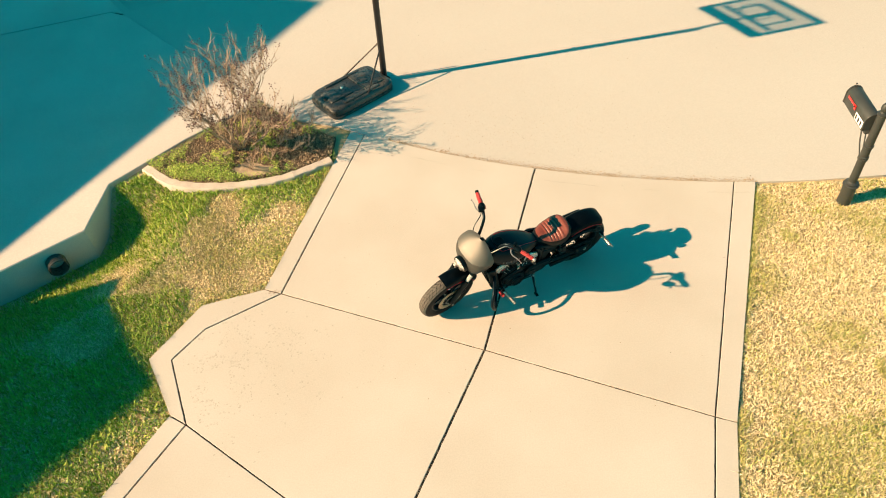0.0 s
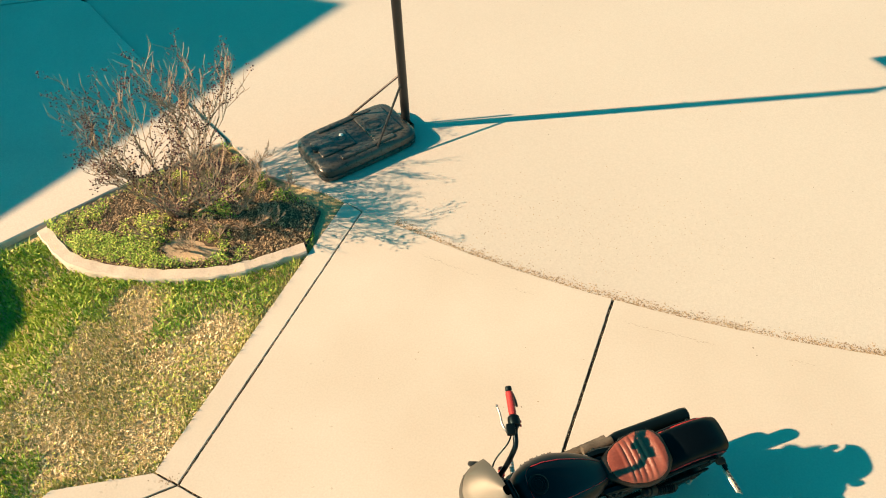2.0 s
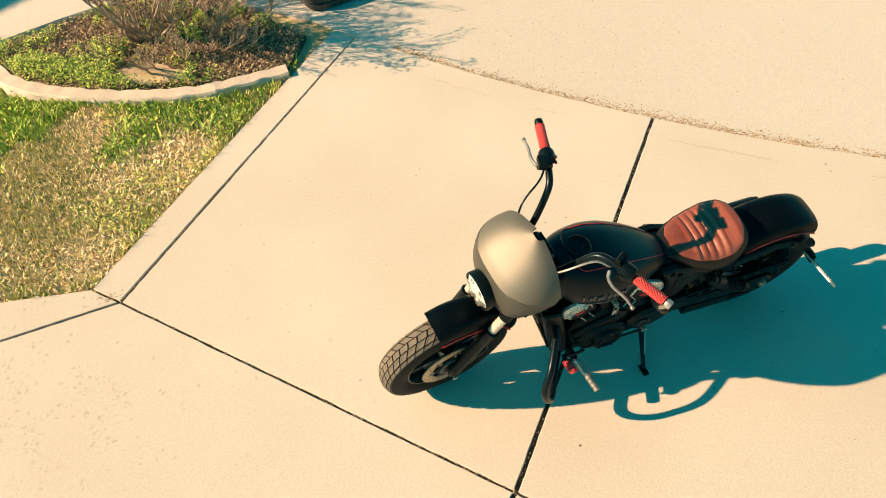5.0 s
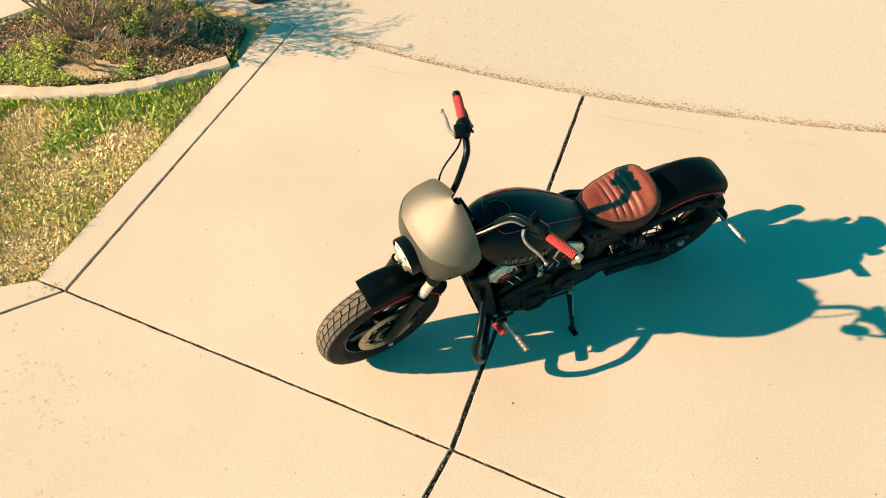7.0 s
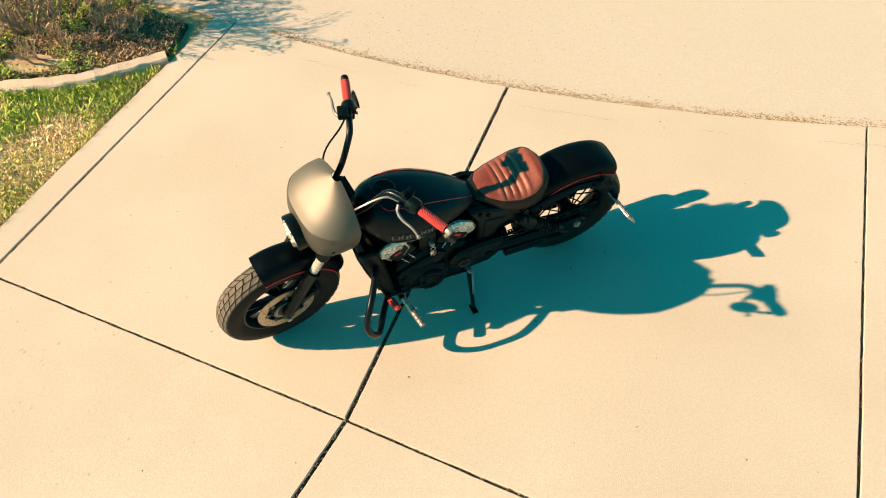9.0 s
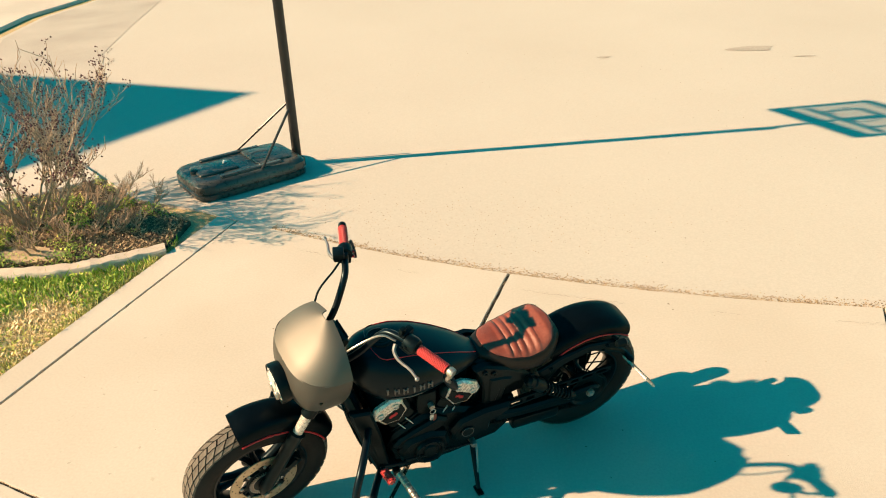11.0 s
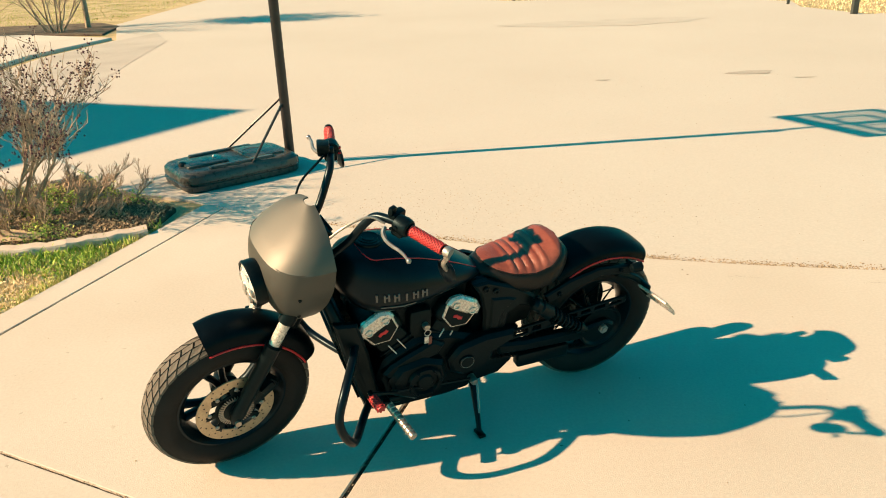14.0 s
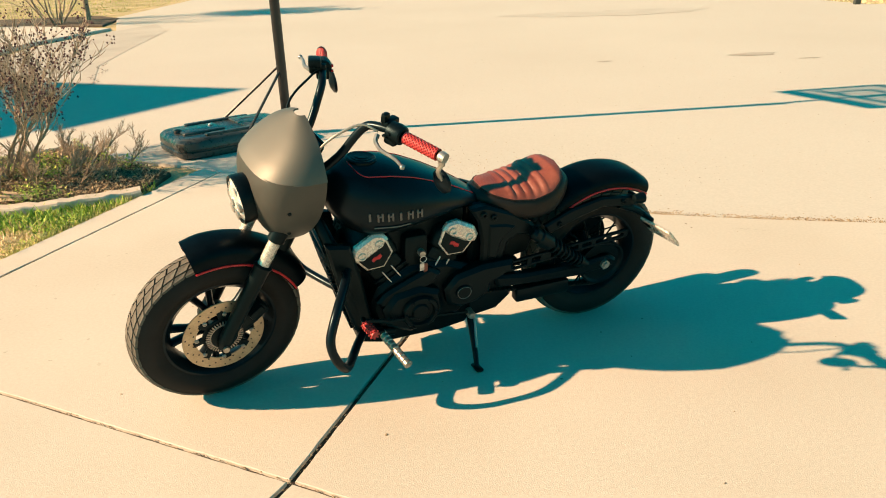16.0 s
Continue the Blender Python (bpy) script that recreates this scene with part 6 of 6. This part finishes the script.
def crash_bars():
    for s in (1, -1):
        bm = bmesh.new()
        tube(bm, spline([(1.135, s * 0.14, 0.545), (1.165, s * 0.21, 0.535), (1.225, s * 0.315, 0.495), (1.262, s * 0.362, 0.42), (1.258, s * 0.378, 0.35), (1.228, s * 0.372, 0.285), (1.195, s * 0.335, 0.252), (1.13, s * 0.22, 0.245), (1.06, s * 0.11, 0.24)], 6), 0.0165, 12)
        bp("crash_bar", bm, "paint", "bent black crash bar")
        bm = bmesh.new()
        pts = [Vector((1.03, s * 0.20, 0.262)), Vector((0.983, s * 0.380, 0.228))]
        d = pts[1] - pts[0]
        path, rad = [], []
        for i in range(9):
            path += [pts[0] + d * (i / 9 + 0.005), pts[0] + d * (i / 9 + 0.085), pts[0] + d * (i / 9 + 0.10)]
            rad += [0.0165, 0.0165, 0.0135]
        tube(bm, path, rad, 12)
        peg = bp("foot_peg", bm, "alloy", "ribbed grey foot peg")
        bm = bmesh.new()
        tube(bm, [(1.04, s * 0.11, 0.26), (1.03, s * 0.205, 0.262)], [0.018, 0.015], 10)
        box(bm, (1.035, s * 0.205, 0.266), (0.03, 0.03, 0.032), None, 0.006)
        bp("peg_mount", bm, "frame", "", peg)
        bm = bmesh.new()
        tube(bm, spline([(0.99, s * 0.20, 0.30), (1.03, s * 0.215, 0.325), (1.075, s * 0.22, 0.34), (1.105, s * 0.225, 0.355)], 4), 0.008, 8)
        tube(bm, [(1.105, s * 0.215, 0.355), (1.105, s * 0.24, 0.355)], 0.010, 10)
        lev = bp("shift_lever" if s > 0 else "brake_pedal", bm, "frame")
        bm = bmesh.new()
        c0, c1 = Vector((1.105, s * 0.24, 0.352)), Vector((1.085, s * 0.305, 0.335))
        tube(bm, [c0 + (c1 - c0) * t for t in (0, 0.05, 0.95, 1.0)], [0.011, 0.0155, 0.0155, 0.010], 12)
        for i in range(5):
            for k in range(8):
                a = 2 * math.pi * k / 8
                p = c0 + (c1 - c0) * (0.12 + i * 0.19) + Vector((math.cos(a), 0, math.sin(a))) * 0.0165
                bmesh.ops.create_cube(bm, size=0.007, matrix=Matrix.Translation(p))
        bp("pedal_rubber", bm, "grip", "red studded rubber", lev)
    bm = bmesh.new()
    tube(bm, [(0.99, 0.19, 0.30), (0.66, 0.165, 0.245)], 0.006, 8)
    bp("shift_rod", bm, "frame")


crash_bars()


def side_stand():
    st = new("side_stand")
    st.parent = bike
    st["label"] = "black side stand on the ground"
    bm = bmesh.new()
    tube(bm, [(0.635, 0.10, 0.215), (0.632, 0.135, 0.195), (0.652, 0.245, 0.098), (0.662, 0.288, 0.060)], [0.016, 0.015, 0.011, 0.010], 10)
    bp("stand_leg", bm, "frame", "", st)
    bm = bmesh.new()
    box(bm, (0, 0, 0), (0.030, 0.062, 0.012), Matrix.Translation((0.664, 0.296, 0.0625)) @ Matrix.Rotation(radians(10.5), 4, "X"), 0.004)
    bp("stand_foot", bm, "frame", "", st)
    bm = bmesh.new()
    lathe(bm, [(0.0005, 0.165), (0.012, 0.165), (0.016, 0.158), (0.016, 0.12)], (0.635, 0, 0.215), (0, 1, 0), 14, closed=False)
    bp("stand_pivot", bm, "alloy", "metal pivot bolt", st)
    bm = bmesh.new()
    tube(bm, [(0.62, 0.15, 0.195), (0.645, 0.24, 0.115)], 0.006, 7)
    bp("stand_spring", bm, "alloy", "", st)


side_stand()


def exhaust():
    ex = new("exhaust")
    ex.parent = bike
    ex["label"] = "wrapped exhaust pipes into a black silencer"
    bm = bmesh.new()
    for z0 in (0.50, 0.44):
        path = spline([(1.08, -0.10, z0 + 0.05), (1.10, -0.17, z0 - 0.02), (1.00, -0.215, z0 - 0.12), (0.80, -0.225, z0 - 0.13), (0.60, -0.23, z0 - 0.10), (0.42, -0.235, z0 - 0.06)], 8)
        rad = [0.027 + 0.0022 * (i % 2) for i in range(len(path))]
        tube(bm, path, rad, 12)
    tube(bm, [(0.60 - 0.20 * i / 20, -0.205, 0.47) for i in range(21)], [0.030 + 0.002 * (i % 2) for i in range(21)], 12)
    bp("header_pipes", bm, "wrap", "fabric-wrapped header pipes", ex)
    for z, x1 in ((0.44, -0.16), (0.345, -0.10)):
        bm = bmesh.new()
        tube(bm, [(0.42, -0.205, z), (0.40, -0.208, z), (0.35, -0.212, z), (x1 + 0.03, -0.22, z), (x1, -0.22, z), (x1 - 0.005, -0.22, z), (x1 + 0.02, -0.22, z)], [0.030, 0.038, 0.046, 0.046, 0.042, 0.030, 0.028], 20)
        bp("silencer", bm, "frame", "satin black silencer", ex)


exhaust()


def tail():
    t = new("tail_bracket")
    t.parent = bike
    t["label"] = "number plate bracket with an indicator behind the rear wheel"
    bm = bmesh.new()
    tube(bm, spline([(-0.05, 0.115, 0.60), (-0.13, 0.125, 0.57), (-0.165, 0.14, 0.545), (-0.175, 0.18, 0.535)], 4), 0.016, 8)
    box(bm, (-0.165, 0.17, 0.535), (0.02, 0.06, 0.045), None, 0.006)
    bp("plate_arm", bm, "frame", "", t)
    m = Matrix.Translation((-0.176, 0.245, 0.525)) @ Matrix.Rotation(radians(8), 4, "X") @ Matrix.Rotation(radians(40), 4, "Y")
    bm = bmesh.new()
    box(bm, (0.004, 0, 0), (0.010, 0.19, 0.085), m, 0.003)
    bp("plate_frame", bm, "chrome", "bright plate frame", t)
    bm = bmesh.new()
    box(bm, (-0.003, 0, 0), (0.003, 0.178, 0.07), m, 0.001)
    pl = bp("number_plate", bm, "alloy", "pale number plate with plain bars", t)
    for i in range(6):
        bm = bmesh.new()
        box(bm, (-0.0055, -0.07 + i * 0.028, 0), (0.002, 0.014, 0.035), m)
        bp("plate_bar", bm, "ink", "", pl, smooth=False)
    for s in (1,):
        bm = bmesh.new()
        tube(bm, [(-0.10, s * 0.10, 0.645), (-0.115, s * 0.145, 0.640)], 0.008, 8)
        lathe(bm, [(0.0005, -0.03), (0.016, -0.026), (0.022, 0.0), (0.022, 0.018), (0.018, 0.022), (0.0005, 0.022)], (-0.115, s * 0.155, 0.640), (-1, 0, 0), 18, closed=False)
        bp("indicator", bm, "frame", "", t)
    for s in (-1,):
        bm = bmesh.new()
        tube(bm, [(1.30, s * 0.12, 0.76), (1.31, s * 0.185, 0.755)], 0.008, 8)
        lathe(bm, [(0.0005, -0.03), (0.016, -0.026), (0.022, 0.0), (0.022, 0.018), (0.018, 0.022), (0.0005, 0.022)], (1.31, s * 0.20, 0.755), (1, 0, 0), 18, closed=False)
        bp("indicator", bm, "frame", "", None, True)


tail()
